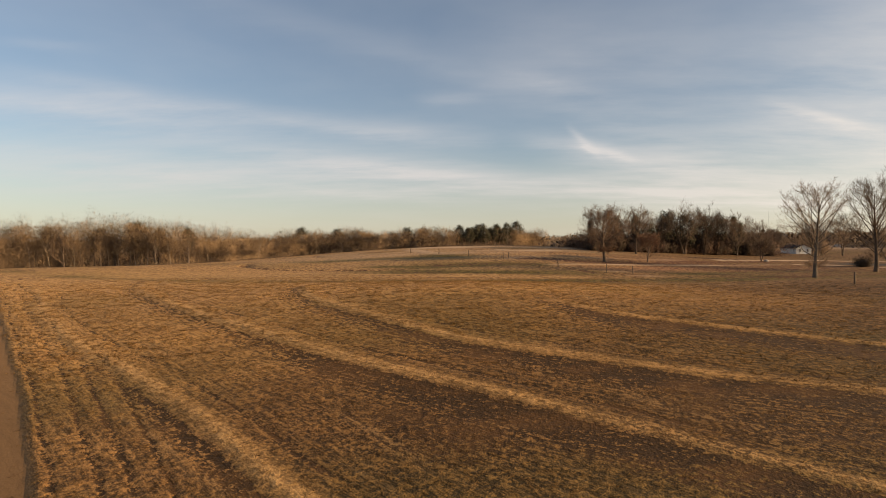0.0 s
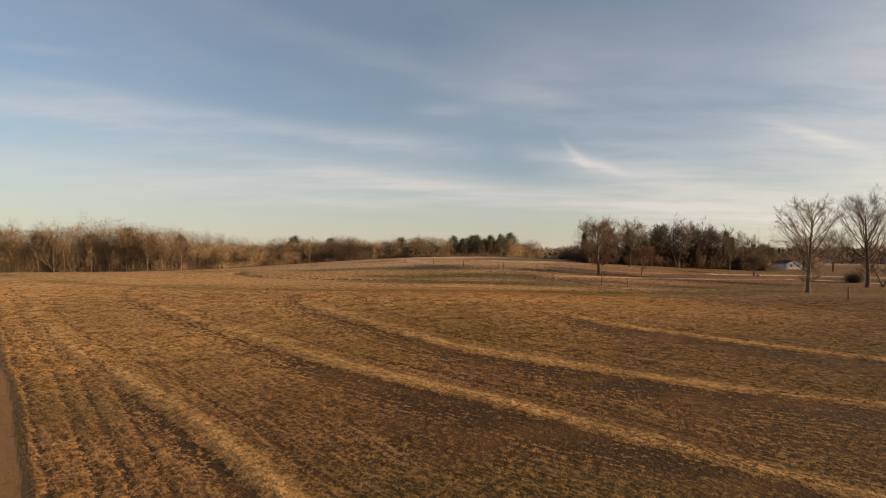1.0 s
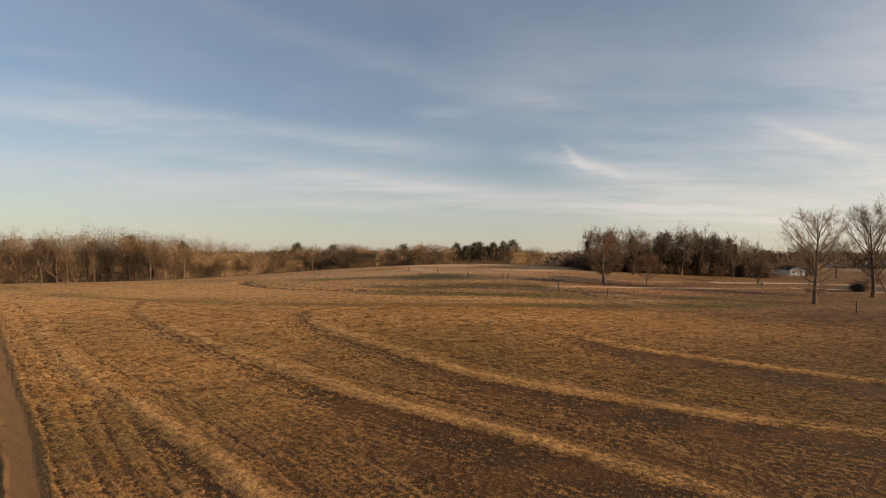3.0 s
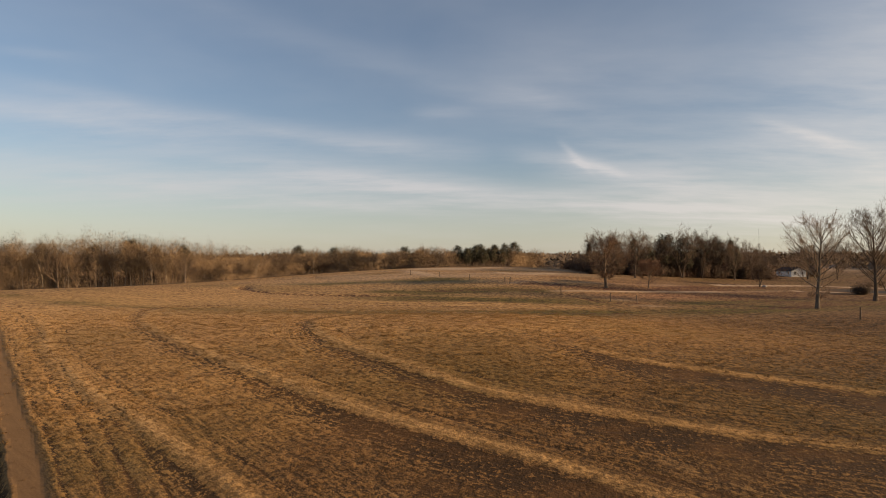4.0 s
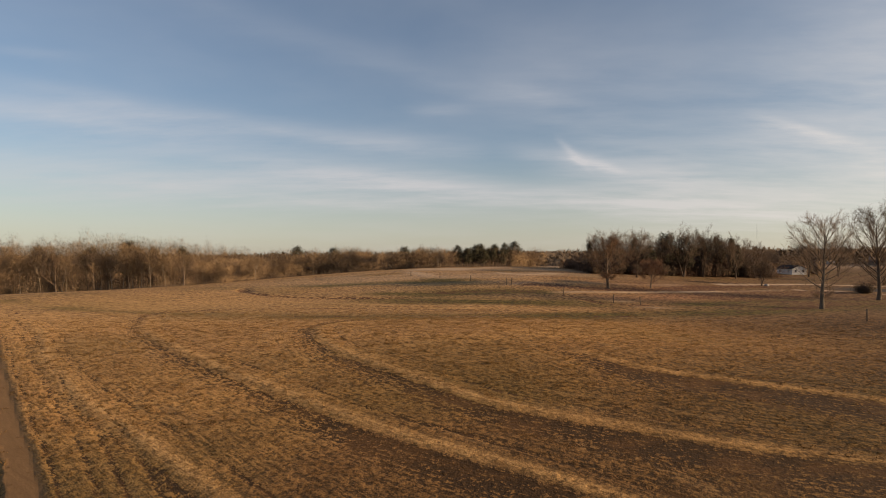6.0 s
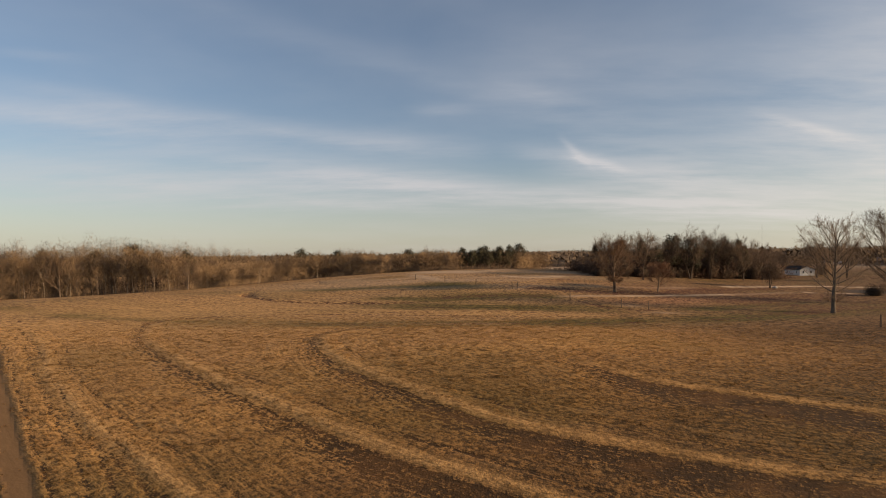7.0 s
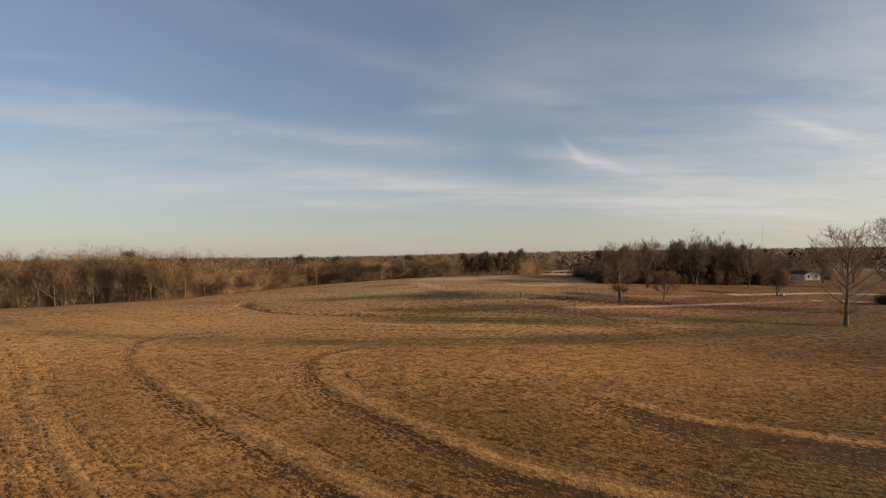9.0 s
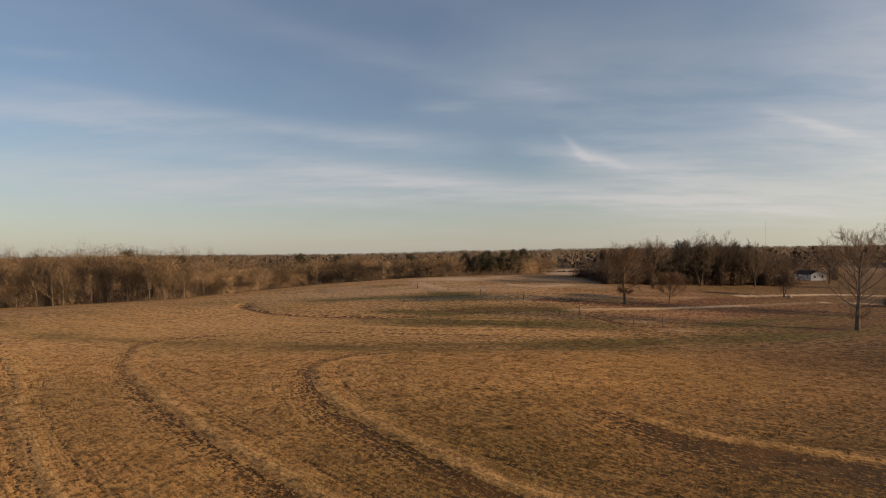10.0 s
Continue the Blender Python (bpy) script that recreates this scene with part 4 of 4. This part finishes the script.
def deep_wood():
    """The trees further in: thin stems, and crowns of fine upswept twigs, joined into one sheet of stuff."""
    rng = np.random.default_rng(17)
    verts, ways, tones = [], [], []
    for i in range(1700):
        x = rng.uniform(-330, 34)
        y = float(np.interp(x, EDGE_X, EDGE_Y)) + 1.5 + 90 * rng.uniform() ** 2.4
        if (x > 5 and y > 215) or (abs(x - 13) < 9 and y < 184):
            continue
        z = ground_z(x, y)
        tall = canopy(x, z) * (0.84 + 0.22 * rng.uniform()) * (1.12 if rng.uniform() < 0.05 else 1.0)
        wide, n = rng.uniform(1.5, 2.7), 280
        way = rng.normal(0, 1, (n, 3))
        way /= np.linalg.norm(way, axis=1)[:, None]
        full = np.sign(way) * np.abs(way) ** np.array((1.0, 1.0, 0.75))
        c = full * rng.uniform(0.15, 1.0, (n, 1)) ** 0.6 * np.array((wide, wide, 0.46 * tall)) + np.array((x, y, z + 0.53 * tall))
        if abs(x + 85) < 12:
            c[:, 2] = np.maximum(c[:, 2], z + tall * rng.uniform(0.35, 0.6, n))
        twig = way * 0.7 + rng.normal(0, 0.6, (n, 3)) + np.array((0, 0, 0.25))
        twig /= np.linalg.norm(twig, axis=1)[:, None]
        side = np.cross(twig, rng.normal(0, 1, (n, 3)))
        side /= np.linalg.norm(side, axis=1)[:, None] + 1e-9
        w = rng.uniform(0.02, 0.042, (n, 1))
        verts.append(np.stack([c - side * w, c + side * w, c + twig * rng.uniform(0.4, 1.1, (n, 1))], 1))
        ways.append(way + rng.normal(0, 0.25, (n, 3)) + np.array((0, 0, 0.15)))
        a = rng.uniform(0, 3.14)
        w, top = np.array((math.cos(a), math.sin(a), 0)) * 0.045, np.array((x + rng.normal(0, 0.3), y, z + 0.9 * tall))
        verts.append(np.array([(np.array((x, y, z - 0.1)) - w, np.array((x, y, z - 0.1)) + w, top)]))
        ways.append(np.array([(0.2, -1.0, 0.0)]))
        tones.append(np.full(n + 1, rng.uniform(0, 1)))
    me = soft_mesh("deep_wood", np.concatenate(verts), np.concatenate(ways), M_WOODS, np.concatenate(tones))
    tagged(new("deep_wood", me), "dense brown leafless wood behind the field", "wood", kind="stuff")


deep_wood()


def undergrowth():
    """Bare stems and brush on the floor of the wood."""
    rng = np.random.default_rng(19)
    n = 36000
    x = rng.uniform(-190, 31, n)
    deep = rng.exponential(7.0, n) - 2.0
    y = np.interp(x, EDGE_X, EDGE_Y) + deep
    keep = (value_noise(x / 3.5, y / 3.5, 91) + 0.12 * deep > -0.12) & (rng.uniform(0, 1, n) > 0.75 * np.exp(-((x + 86) / 13) ** 4))
    x, y = x[keep], y[keep]
    n = len(x)
    z = sample(GZ, x, y)
    h = rng.uniform(0.2, 1.4, n) * (0.5 + rng.uniform(0, 1, n) ** 2)
    a = rng.uniform(0, 6.28, n)
    w = 0.025
    base = np.stack([x, y, z - 0.1], 1)
    off = np.stack([np.cos(a) * w, np.sin(a) * w, 0 * a], 1)
    top = base + np.stack([rng.normal(0, 0.8, n), rng.normal(0, 0.8, n), h], 1)
    v = np.stack([base - off, base + off, top], 1).reshape(-1, 3)
    me = mesh_from("undergrowth", v, np.arange(3 * n).reshape(-1, 3), M_DARKTWIG)
    tagged(new("undergrowth", me), "brown brush and saplings under the trees", "undergrowth", kind="stuff")


undergrowth()


def twig_haze(name, label, x, y, z, out, reach, rng, mat, tones, thick):
    """Fine twigs pointing every way, one sliver each."""
    n = len(x)
    c = np.stack([x, y, z], 1)
    way = rng.normal(0, 1, (n, 3)) + np.array((0, 0, 0.3))
    way /= np.linalg.norm(way, axis=1)[:, None]
    side = np.cross(way, rng.normal(0, 1, (n, 3)))
    side /= np.linalg.norm(side, axis=1)[:, None] + 1e-9
    w = rng.uniform(0.5, 1.2, (n, 1)) * thick
    v = np.stack([c - side * w, c + side * w, c + way * rng.uniform(0.5, 1.3, (n, 1)) * reach], 1)
    me = soft_mesh(name, v, out, mat, tones)
    tagged(new(name, me), label, "wood", kind="stuff")


def wood_edge():
    """Saplings and low boughs that close the front of the wood, thinner over a dark hollow."""
    rng = np.random.default_rng(23)
    n = 240000
    x = rng.uniform(-190, 31, n)
    deep = rng.exponential(4.5, n) - 0.5
    q = rng.uniform(0, 1, n) ** 1.15
    hollow = np.exp(-((x + 85) / 12) ** 4) * np.clip(1.6 - 2.6 * q, 0, 1)
    gaps = value_noise(x / 5.0, deep / 6.0, 35) + 0.6 * value_noise(x / 1.7, q * 2, 36) - 0.35 * q
    keep = (gaps > -0.42) & (rng.uniform(0, 1, n) > 0.9 * hollow) & ((x < -18) | (rng.uniform(0, 1, n) < 0.6)) & ((x < -97) | (rng.uniform(0, 1, n) < 0.75)) & ((np.abs(x - 13) > 9) | (rng.uniform(0, 1, n) < 0.12))
    x, deep, q = x[keep], deep[keep], q[keep]
    y = np.interp(x, EDGE_X, EDGE_Y) + deep
    z = sample(GZ, x, y)
    grid = np.linspace(-195, 35, 461)
    tall = np.interp(x, grid, [canopy(g, 0.0) for g in grid]) - z
    tone = 0.5 + 0.9 * value_noise(x / 3.2, q * 1.5 + deep / 5, 37)
    out = np.stack([0.2 + 1.6 * value_noise(x / 2.2, q * 3, 38), np.full(len(x), -0.7), 0.35 + 1.2 * value_noise(x / 2.5, q * 5, 39)], 1)
    twig_haze("wood_edge", "leafless saplings and low boughs along the wood", x, y, z + q * 0.82 * np.maximum(tall, 3), out, 0.8, rng, M_WOODS, tone, 0.034)


wood_edge()


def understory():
    """Dark brush added between the trunks, standing in for the shaded depth of the wood."""
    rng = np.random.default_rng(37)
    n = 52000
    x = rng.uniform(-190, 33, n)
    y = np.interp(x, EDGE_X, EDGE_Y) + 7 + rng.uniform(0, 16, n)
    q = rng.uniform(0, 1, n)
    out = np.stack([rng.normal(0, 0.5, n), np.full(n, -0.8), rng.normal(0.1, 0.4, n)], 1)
    # low tones darken this fill to the shade behind the trunks
    twig_haze("understory", "dark brush fill standing in for shade inside the wood", x, y, sample(GZ, x, y) + q * (3.4 + 2.0 * value_noise(x / 6, y / 6, 41)), out, 0.8, rng, M_THICKET, 0.3 + 0.5 * value_noise(x / 4, y / 4, 43), 0.05)


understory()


def thicket():
    """Tangled bare brush that fills the grove between its trunks."""
    rng = np.random.default_rng(31)
    xs, ys, zs, ts, ws = [], [], [], [], []
    for i in range(84):
        q = rng.uniform()
        cx, cy = 36 + 63 * q + rng.normal(0, 1.5), 144 + 21 * q + rng.uniform(-1, 9)
        high = rng.uniform(2.2, 4.0) + 2.6 * math.exp(-((q - 0.55) / 0.3) ** 2)
        if i > 73:
            cx, cy, high = rng.uniform(37, 44), rng.uniform(159, 170), rng.uniform(1.8, 2.8)
        wide, n = rng.uniform(2.2, 4.0), 520
        w = rng.normal(0, 1, (n, 3))
        w /= np.linalg.norm(w, axis=1)[:, None]
        p = w * rng.uniform(0, 1, (n, 1)) ** 0.4 * np.array((wide, wide, high))
        xs.append(cx + p[:, 0])
        ys.append(cy + p[:, 1])
        zs.append(ground_z(cx, cy) + np.abs(p[:, 2] + 0.35 * high))
        ts.append(np.full(n, rng.uniform(0, 1)))
        ws.append(w)
    twig_haze("thicket", "tangled dark brown brush between the grove trees", *map(np.concatenate, (xs, ys, zs, ws)), 0.75, rng, M_THICKET, np.concatenate(ts), 0.045)


thicket()


def far_woods():
    """Distant woods to the horizon: ragged crowns of a few slanting faces each."""
    rng = np.random.default_rng(29)
    far, near = ([], []), ([], [])

    def crown(x, y, z, r, h, count, into):
        """A ragged crown: many small slanting faces within an egg, and a skirt below it."""
        way = rng.normal(0, 1, (count, 3))
        way /= np.linalg.norm(way, axis=1)[:, None]
        c = way * rng.uniform(0.3, 1.0, (count, 1)) ** 0.5 * np.array((r, r, 0.42 * h)) + np.array((x, y, z + 0.56 * h))
        c[:, 2] += np.where(rng.uniform(0, 1, count) < 0.25, -0.4 * h, 0)
        e = rng.normal(0, 1, (count, 3, 3)) * np.array((0.75, 0.75, 1.0))
        into[1].append(0.2 * way + rng.normal(0, 0.08, (count, 3)) + np.array((0.1, -0.35, 0.5)))
        into[0].append(c[:, None, :] + e * min(r, 4.5) * (0.9 if count < 100 else 0.55) / count ** 0.38)

    made = 0
    while made < 5200:
        d = 300 * 8.5 ** rng.uniform(0, 1)
        a = rng.uniform(-58, 58)
        x, y = d * math.sin(radians(a)), d * math.cos(radians(a))
        if value_noise(np.array([x / 170]), np.array([y / 170]), 77)[0] < -0.16 and d < 1500:
            continue
        if 40 < x < 150 and y < 310:
            continue
        s = 1 + d / 900
        crown(x, y, height_at(x, y) - 0.5, 3.6 * s * rng.uniform(0.7, 1.3), rng.uniform(8, 10.5), 70 if d < 700 else 48, far)
        made += 1
    for i in range(420):           # the nearer copses left and right of the open ground
        x = rng.uniform(110, 330)
        y = rng.uniform(205, 420)
        if y < 330 - 0.3 * (x - 110) and value_noise(np.array([x / 40]), np.array([y / 40]), 79)[0] < 0.12:
            continue
        crown(x, y, height_at(x, y) - 0.5, 3.2 * rng.uniform(0.7, 1.2), rng.uniform(6, 9), 280, near)
    for i in range(300):
        x = rng.uniform(-420, -20)
        y = rng.uniform(290, 430)
        crown(x, y, height_at(x, y) - 0.5, 3.4 * rng.uniform(0.7, 1.2), rng.uniform(6, 9), 280, near)
    for i in range(60):            # the belt of trees behind the cottage
        x = rng.uniform(118, 166)
        y = 214 + 0.75 * (x - 118) + rng.uniform(-6, 8)
        crown(x, y, height_at(x, y) - 0.5, 2.6 * rng.uniform(0.7, 1.2), rng.uniform(4.5, 7), 280, near)
    for i in range(70):            # the hedge across the far pale field
        x = rng.uniform(44, 66)
        crown(x, 289 - 0.35 * x, height_at(x, 289 - 0.35 * x) - 0.3, rng.uniform(0.5, 0.9), rng.uniform(0.7, 1.3) * (2.4 if i % 12 == 0 else 1.0), 30, near)
    me = soft_mesh("copses", np.concatenate(near[0]), np.concatenate(near[1]), M_COPSE)
    tagged(new("copses", me), "brown leafless copses beyond the grove and the wood", "wood", kind="stuff")
    me = soft_mesh("far_woods", np.concatenate(far[0]), np.concatenate(far[1]), M_FARWOODS)
    tagged(new("far_woods", me), "distant brown woods reaching to the horizon", "wood", kind="stuff")


far_woods()

# ---------------------------------------------------------------- houses


def box(bm, x0, y0, z0, x1, y1, z1, bevel=0.0):
    m = Matrix.Translation(((x0 + x1) / 2, (y0 + y1) / 2, (z0 + z1) / 2)) @ Matrix.Diagonal((x1 - x0, y1 - y0, z1 - z0, 1))
    made = bmesh.ops.create_cube(bm, size=1.0, matrix=m)
    if bevel:
        edges = list({e for v in made["verts"] for e in v.link_edges})
        bmesh.ops.bevel(bm, geom=edges, offset=bevel, segments=1, affect="EDGES")


def house(label, wide, long, eave, ridge, wall_mat, roof_mat, gable_windows=2, side_windows=3, chimney=False):
    """A gabled house at the origin: its gable looks to -y, its ridge runs along y."""
    ob = tagged(new("house"), label, "house")
    bm = bmesh.new()
    rows = []
    for y in (0, long):
        rows.append([bm.verts.new(p) for p in ((-wide / 2, y, -0.3), (wide / 2, y, -0.3), (wide / 2, y, eave), (0, y, ridge), (-wide / 2, y, eave))])
    bm.faces.new(rows[0])
    bm.faces.new(rows[1][::-1])
    for i in range(5):
        j = (i + 1) % 5
        bm.faces.new((rows[0][j], rows[0][i], rows[1][i], rows[1][j]))
    bmesh.ops.recalc_face_normals(bm, faces=bm.faces)
    part("wall", bm_mesh("wall", bm, wall_mat), ob)
    for side in (-1, 1):
        bm = bmesh.new()
        slope = math.atan2(ridge - eave, wide / 2)
        run = math.hypot(ridge - eave, wide / 2) + 0.45
        box(bm, 0, -0.4, 0.01, run, long + 0.4, 0.14, 0.02)
        turn = Matrix.Rotation(slope, 4, "Y") if side > 0 else Matrix.Rotation(math.pi, 4, "Z") @ Matrix.Rotation(slope, 4, "Y") @ Matrix.Translation((0, -long, 0))
        bmesh.ops.transform(bm, matrix=Matrix.Translation((0, 0, ridge)) @ turn, verts=bm.verts)
        part("roof", bm_mesh("roof", bm, roof_mat), ob)

    def window(x, y, z, w, h, along):
        bm = bmesh.new()
        for a, b, c, d in ((-w / 2, -h / 2, w / 2, -h / 2 + 0.08), (-w / 2, h / 2 - 0.08, w / 2, h / 2), (-w / 2, -h / 2, -w / 2 + 0.08, h / 2), (w / 2 - 0.08, -h / 2, w / 2, h / 2), (-w / 2, -0.03, w / 2, 0.03)):
            box(bm, a, -0.06, b, c, 0.0, d)
        m = pose(x, y, z, 0, 0, 0 if along == "x" else -90)
        bmesh.ops.transform(bm, matrix=m, verts=bm.verts)
        frame_ob = part("window", bm_mesh("window", bm, M_TRIM), ob, "white framed window")
        bm = bmesh.new()
        box(bm, -w / 2 + 0.06, -0.03, -h / 2 + 0.06, w / 2 - 0.06, -0.01, h / 2 - 0.06)
        bmesh.ops.transform(bm, matrix=m, verts=bm.verts)
        part("pane", bm_mesh("pane", bm, M_GLASS), frame_ob, "dark glass")

    for i in range(gable_windows):
        window(wide * ((i + 0.5) / gable_windows - 0.5), -0.002, eave * 0.60, 0.85, 1.15, "x")
    for i in range(side_windows):
        window(-wide / 2 - 0.002, long * (i + 0.6) / (side_windows + 0.4), eave * 0.6, 0.85, 1.1, "y")
    bm = bmesh.new()
    box(bm, -wide / 2 - 0.06, long * 0.42, -0.1, -wide / 2 - 0.002, long * 0.42 + 0.9, 2.0, 0.01)
    part("door", bm_mesh("door", bm, M_TRIM), ob, "white painted door")
    if chimney:
        bm = bmesh.new()
        box(bm, -0.3, long * 0.6, ridge - 0.5, 0.3, long * 0.6 + 0.6, ridge + 0.8, 0.02)
        part("chimney", bm_mesh("chimney", bm, M_TANWALL), ob, "brick chimney")
    return ob


set_at(house("small white cottage with a dark shingled roof", 6.0, 12.5, 2.5, 3.9, M_WALL, M_ROOF, 2, 3), 117.6, 184.0, -4, 0.78)
set_at(house("low tan shed beside the cottage", 4.2, 6.0, 2.1, 2.9, M_TANWALL, M_TINROOF, 1, 1), 110.5, 187.0, 10, 0.75)
set_at(house("tan house with a grey roof among bare trees", 7.5, 12.0, 2.7, 4.6, M_TANWALL, M_TINROOF, 2, 3, True), 166.0, 262.0, 40, 0.5)
set_at(house("far white house with a dark roof", 7.0, 11.0, 2.7, 4.6, M_WALL, M_ROOF, 2, 2), 212.0, 300.0, 60, 0.8)
set_at(house("far tan farmhouse with a grey roof", 7.5, 13.0, 2.8, 4.8, M_TANWALL, M_TINROOF, 2, 3), 214.0, 262.0, 30, 0.8)
set_at(house("white house far off beyond the wood", 8.0, 14.0, 3.0, 5.2, M_WALL, M_ROOF, 2, 3), -262.0, 610.0, 70)
set_at(house("white barn far off beyond the wood", 9.0, 12.0, 3.2, 5.6, M_WALL, M_TINROOF, 1, 2), -236.0, 615.0, 75)
set_at(house("small white house beyond the far pale field", 7.0, 11.0, 2.8, 4.6, M_WALL, M_ROOF, 2, 2), 222.0, 930.0, 20)

# ---------------------------------------------------------------- fence posts, mast, stones, puddles


def fence_post(seed, high=1.35):
    rng = np.random.default_rng(seed)
    pts = [np.array((0.012 * rng.normal(), 0.012 * rng.normal(), z)) for z in (-0.4, 0.3, 0.8, high - 0.04, high)]
    v, f = tube([(pts, [0.085, 0.082, 0.078, 0.076, 0.045], 9)])
    v.append(pts[-1].tolist())
    top = len(v) - 10
    f += [(top + j, top + (j + 1) % 9, len(v) - 1) for j in range(9)]
    return mesh_from("fence_post", v, f, M_POST, True)


POST_MESHES = [fence_post(s) for s in (1, 2, 3)]
for i, (x, y, s, tilt) in enumerate([(50.4, 68.2, 1.12, 1), (30.1, 88.0, 0.95, -2), (26.4, 89.6, 1.0, 2), (20.6, 99.0, 0.95, 0), (12.4, 112.2, 1.0, 3), (13.4, 112.8, 1.0, -4), (5.9, 121.5, 0.95, 1), (-0.6, 129.0, 0.95, -2), (-7.5, 136.5, 0.95, 1)]):
    p = tagged(new("fence_post", POST_MESHES[i % 3]), "weathered wooden fence post standing in the grass", "fence post", "pasture fence")
    p.matrix_basis = pose(x, y, ground_z(x, y), tilt, tilt * 0.7, i * 47) @ Matrix.Scale(s, 4)


def mast():
    """A guyed lattice mast far off."""
    paths, h, w = [], 50.0, 0.36
    legs = [np.array((w * math.cos(a), w * math.sin(a), 0)) for a in (0.5, 2.6, 4.7)]
    for p in legs:
        paths.append(([p, p + np.array((0, 0, h))], [0.04, 0.04], 4))
    for i in range(25):
        z = 2.0 * i
        for j in range(3):
            a, b = legs[j], legs[(j + 1) % 3]
            paths.append(([a + np.array((0, 0, z)), b + np.array((0, 0, z + 2))], [0.03, 0.03], 3))
    ob = tagged(new("radio_mast"), "thin grey lattice radio mast on the horizon", "mast")
    part("lattice", mesh_from("lattice", *tube(paths), M_METAL), ob)
    for a in (0.2, 2.3, 4.4):
        part("guy_wire", mesh_from("guy_wire", *tube([([np.array((0, 0, 42.0)), np.array((30 * math.cos(a), 30 * math.sin(a), 0))], [0.02, 0.02], 3)]), M_METAL), ob)
    return ob


set_at(mast(), 533.0, 930.0)


def stone(seed, r, label, x, y):
    rng = np.random.default_rng(seed)
    bm = bmesh.new()
    bmesh.ops.create_icosphere(bm, subdivisions=2, radius=r)
    for v in bm.verts:
        v.co *= 1 + 0.3 * noise.noise(v.co * (1.6 / r) + Vector((seed, 0, 0)))
        v.co.z *= 0.6
    ob = tagged(new("stone", bm_mesh("stone", bm, M_STONE)), label, "stone")
    ob.matrix_basis = pose(x, y, ground_z(x, y) + r * 0.2, 0, 0, seed * 40)


stone(3, 0.45, "pale boulder at the bend of the farm lane", -46.6, 57.3)
stone(4, 0.55, "pale stone at the foot of the small dark tree", 75.2, 130.8)


def puddle():
    """Water standing in the ditch along the lane."""
    line = smooth_line(LANE, 14)
    seg = line[(line[:, 1] < 41) & (line[:, 1] > 12)]
    verts, faces = [], []
    for i, p in enumerate(seg):
        d = seg[min(i + 1, len(seg) - 1)] - seg[max(i - 1, 0)]
        d /= np.linalg.norm(d)
        left = np.array((-d[1], d[0]))
        wide = 0.85 + 0.2 * math.sin(i * 0.21)
        taper = min(1.0, i / 4, (len(seg) - 1 - i) / 4) + 0.02
        for s in (-1, 1):
            q = p - left * (2.05 - s * wide * taper)
            verts.append((q[0], q[1], height_at(*(p - left * 2.05)) - 0.30))
    for i in range(len(seg) - 1):
        faces.append((2 * i, 2 * i + 1, 2 * i + 3, 2 * i + 2))
    me = mesh_from("ditch_water", verts, faces, M_WATER)
    tagged(new("ditch_water", me), "dark standing water in the ditch beside the lane", "water", kind="structure")


puddle()

# ---------------------------------------------------------------- grass


def grass(name, seed, per_area, near, far, high, wide, count, width, label):
    """Dry tussocks: each a spray of leaning blades of one tone, thinner where the soil is bare."""
    rng = np.random.default_rng(seed)
    n = int(per_area * radians(92) * (far * far - near * near) / 2)
    r = np.sqrt(rng.uniform(near * near, far * far, n))
    a = np.radians(rng.uniform(-46, 46, n))
    x, y = r * np.sin(a) - 1.5, r * np.cos(a) + 1.0
    bare = sample(GMASK["bare"], x, y) + 1.5 * sample(GMASK["dirt"], x, y) + 1.5 * sample(GMASK["tar"], x, y)
    al, ac = sample(GMASK["along"], x, y), sample(GMASK["across"], x, y)
    row = value_noise(al / 2.5, ac / 0.45, 62)
    crest, straw = sample(GMASK["crest"], x, y), sample(GMASK["straw"], x, y)
    keep = rng.uniform(0, 1, n) < np.clip(0.62 + 0.55 * row + 0.3 * crest + 0.3 * (straw - 0.5) - 0.55 * bare, 0.05, 1) * np.clip((far - r) / (0.35 * far), 0, 1)
    x, y, straw, row = x[keep], y[keep], straw[keep], row[keep]
    n, k = len(x), count
    size = rng.uniform(0.6, 1.35, n)
    z = sample(GZ, x, y) - 0.01
    a = rng.uniform(0, 6.28, n * k)
    q = rng.uniform(0, 1, n * k) ** 0.6 * np.repeat(size, k) * wide
    base = np.repeat(np.stack([x, y, z], 1), k, 0) + np.stack([np.cos(a) * q, np.sin(a) * q, 0 * q], 1)
    h = np.repeat(size * high, k) * rng.uniform(0.6, 1.2, n * k)
    lean = 1.6 * q / wide + rng.normal(0, 0.6, n * k)
    top = base + np.stack([np.cos(a) * lean * h, np.sin(a) * lean * h, h], 1)
    t = rng.uniform(0, 6.28, n * k)
    off = np.stack([np.cos(t), np.sin(t), 0 * t], 1) * width
    tone = np.clip(0.12 + 0.60 * straw + rng.normal(0, 0.12, n) + 0.2 * row, 0, 1)
    v = np.stack([base - off, base + off, top], 1)
    dome = np.stack([np.cos(a) * q / wide, np.sin(a) * q / wide, np.full(n * k, 0.75)], 1) + rng.normal(0, 0.15, (n * k, 3))
    me = soft_mesh(name, v, dome, M_GRASS, np.repeat(tone, k))
    tagged(new(name, me), label, "grass", kind="stuff")


grass("near_grass", 41, 15.0, 9, 50, 0.055, 0.12, 14, 0.011, "dry tan grass tussocks on the near field")
grass("field_grass", 43, 4.0, 34, 92, 0.075, 0.30, 16, 0.028, "matted dry tan grass tussocks over the rise of the field")
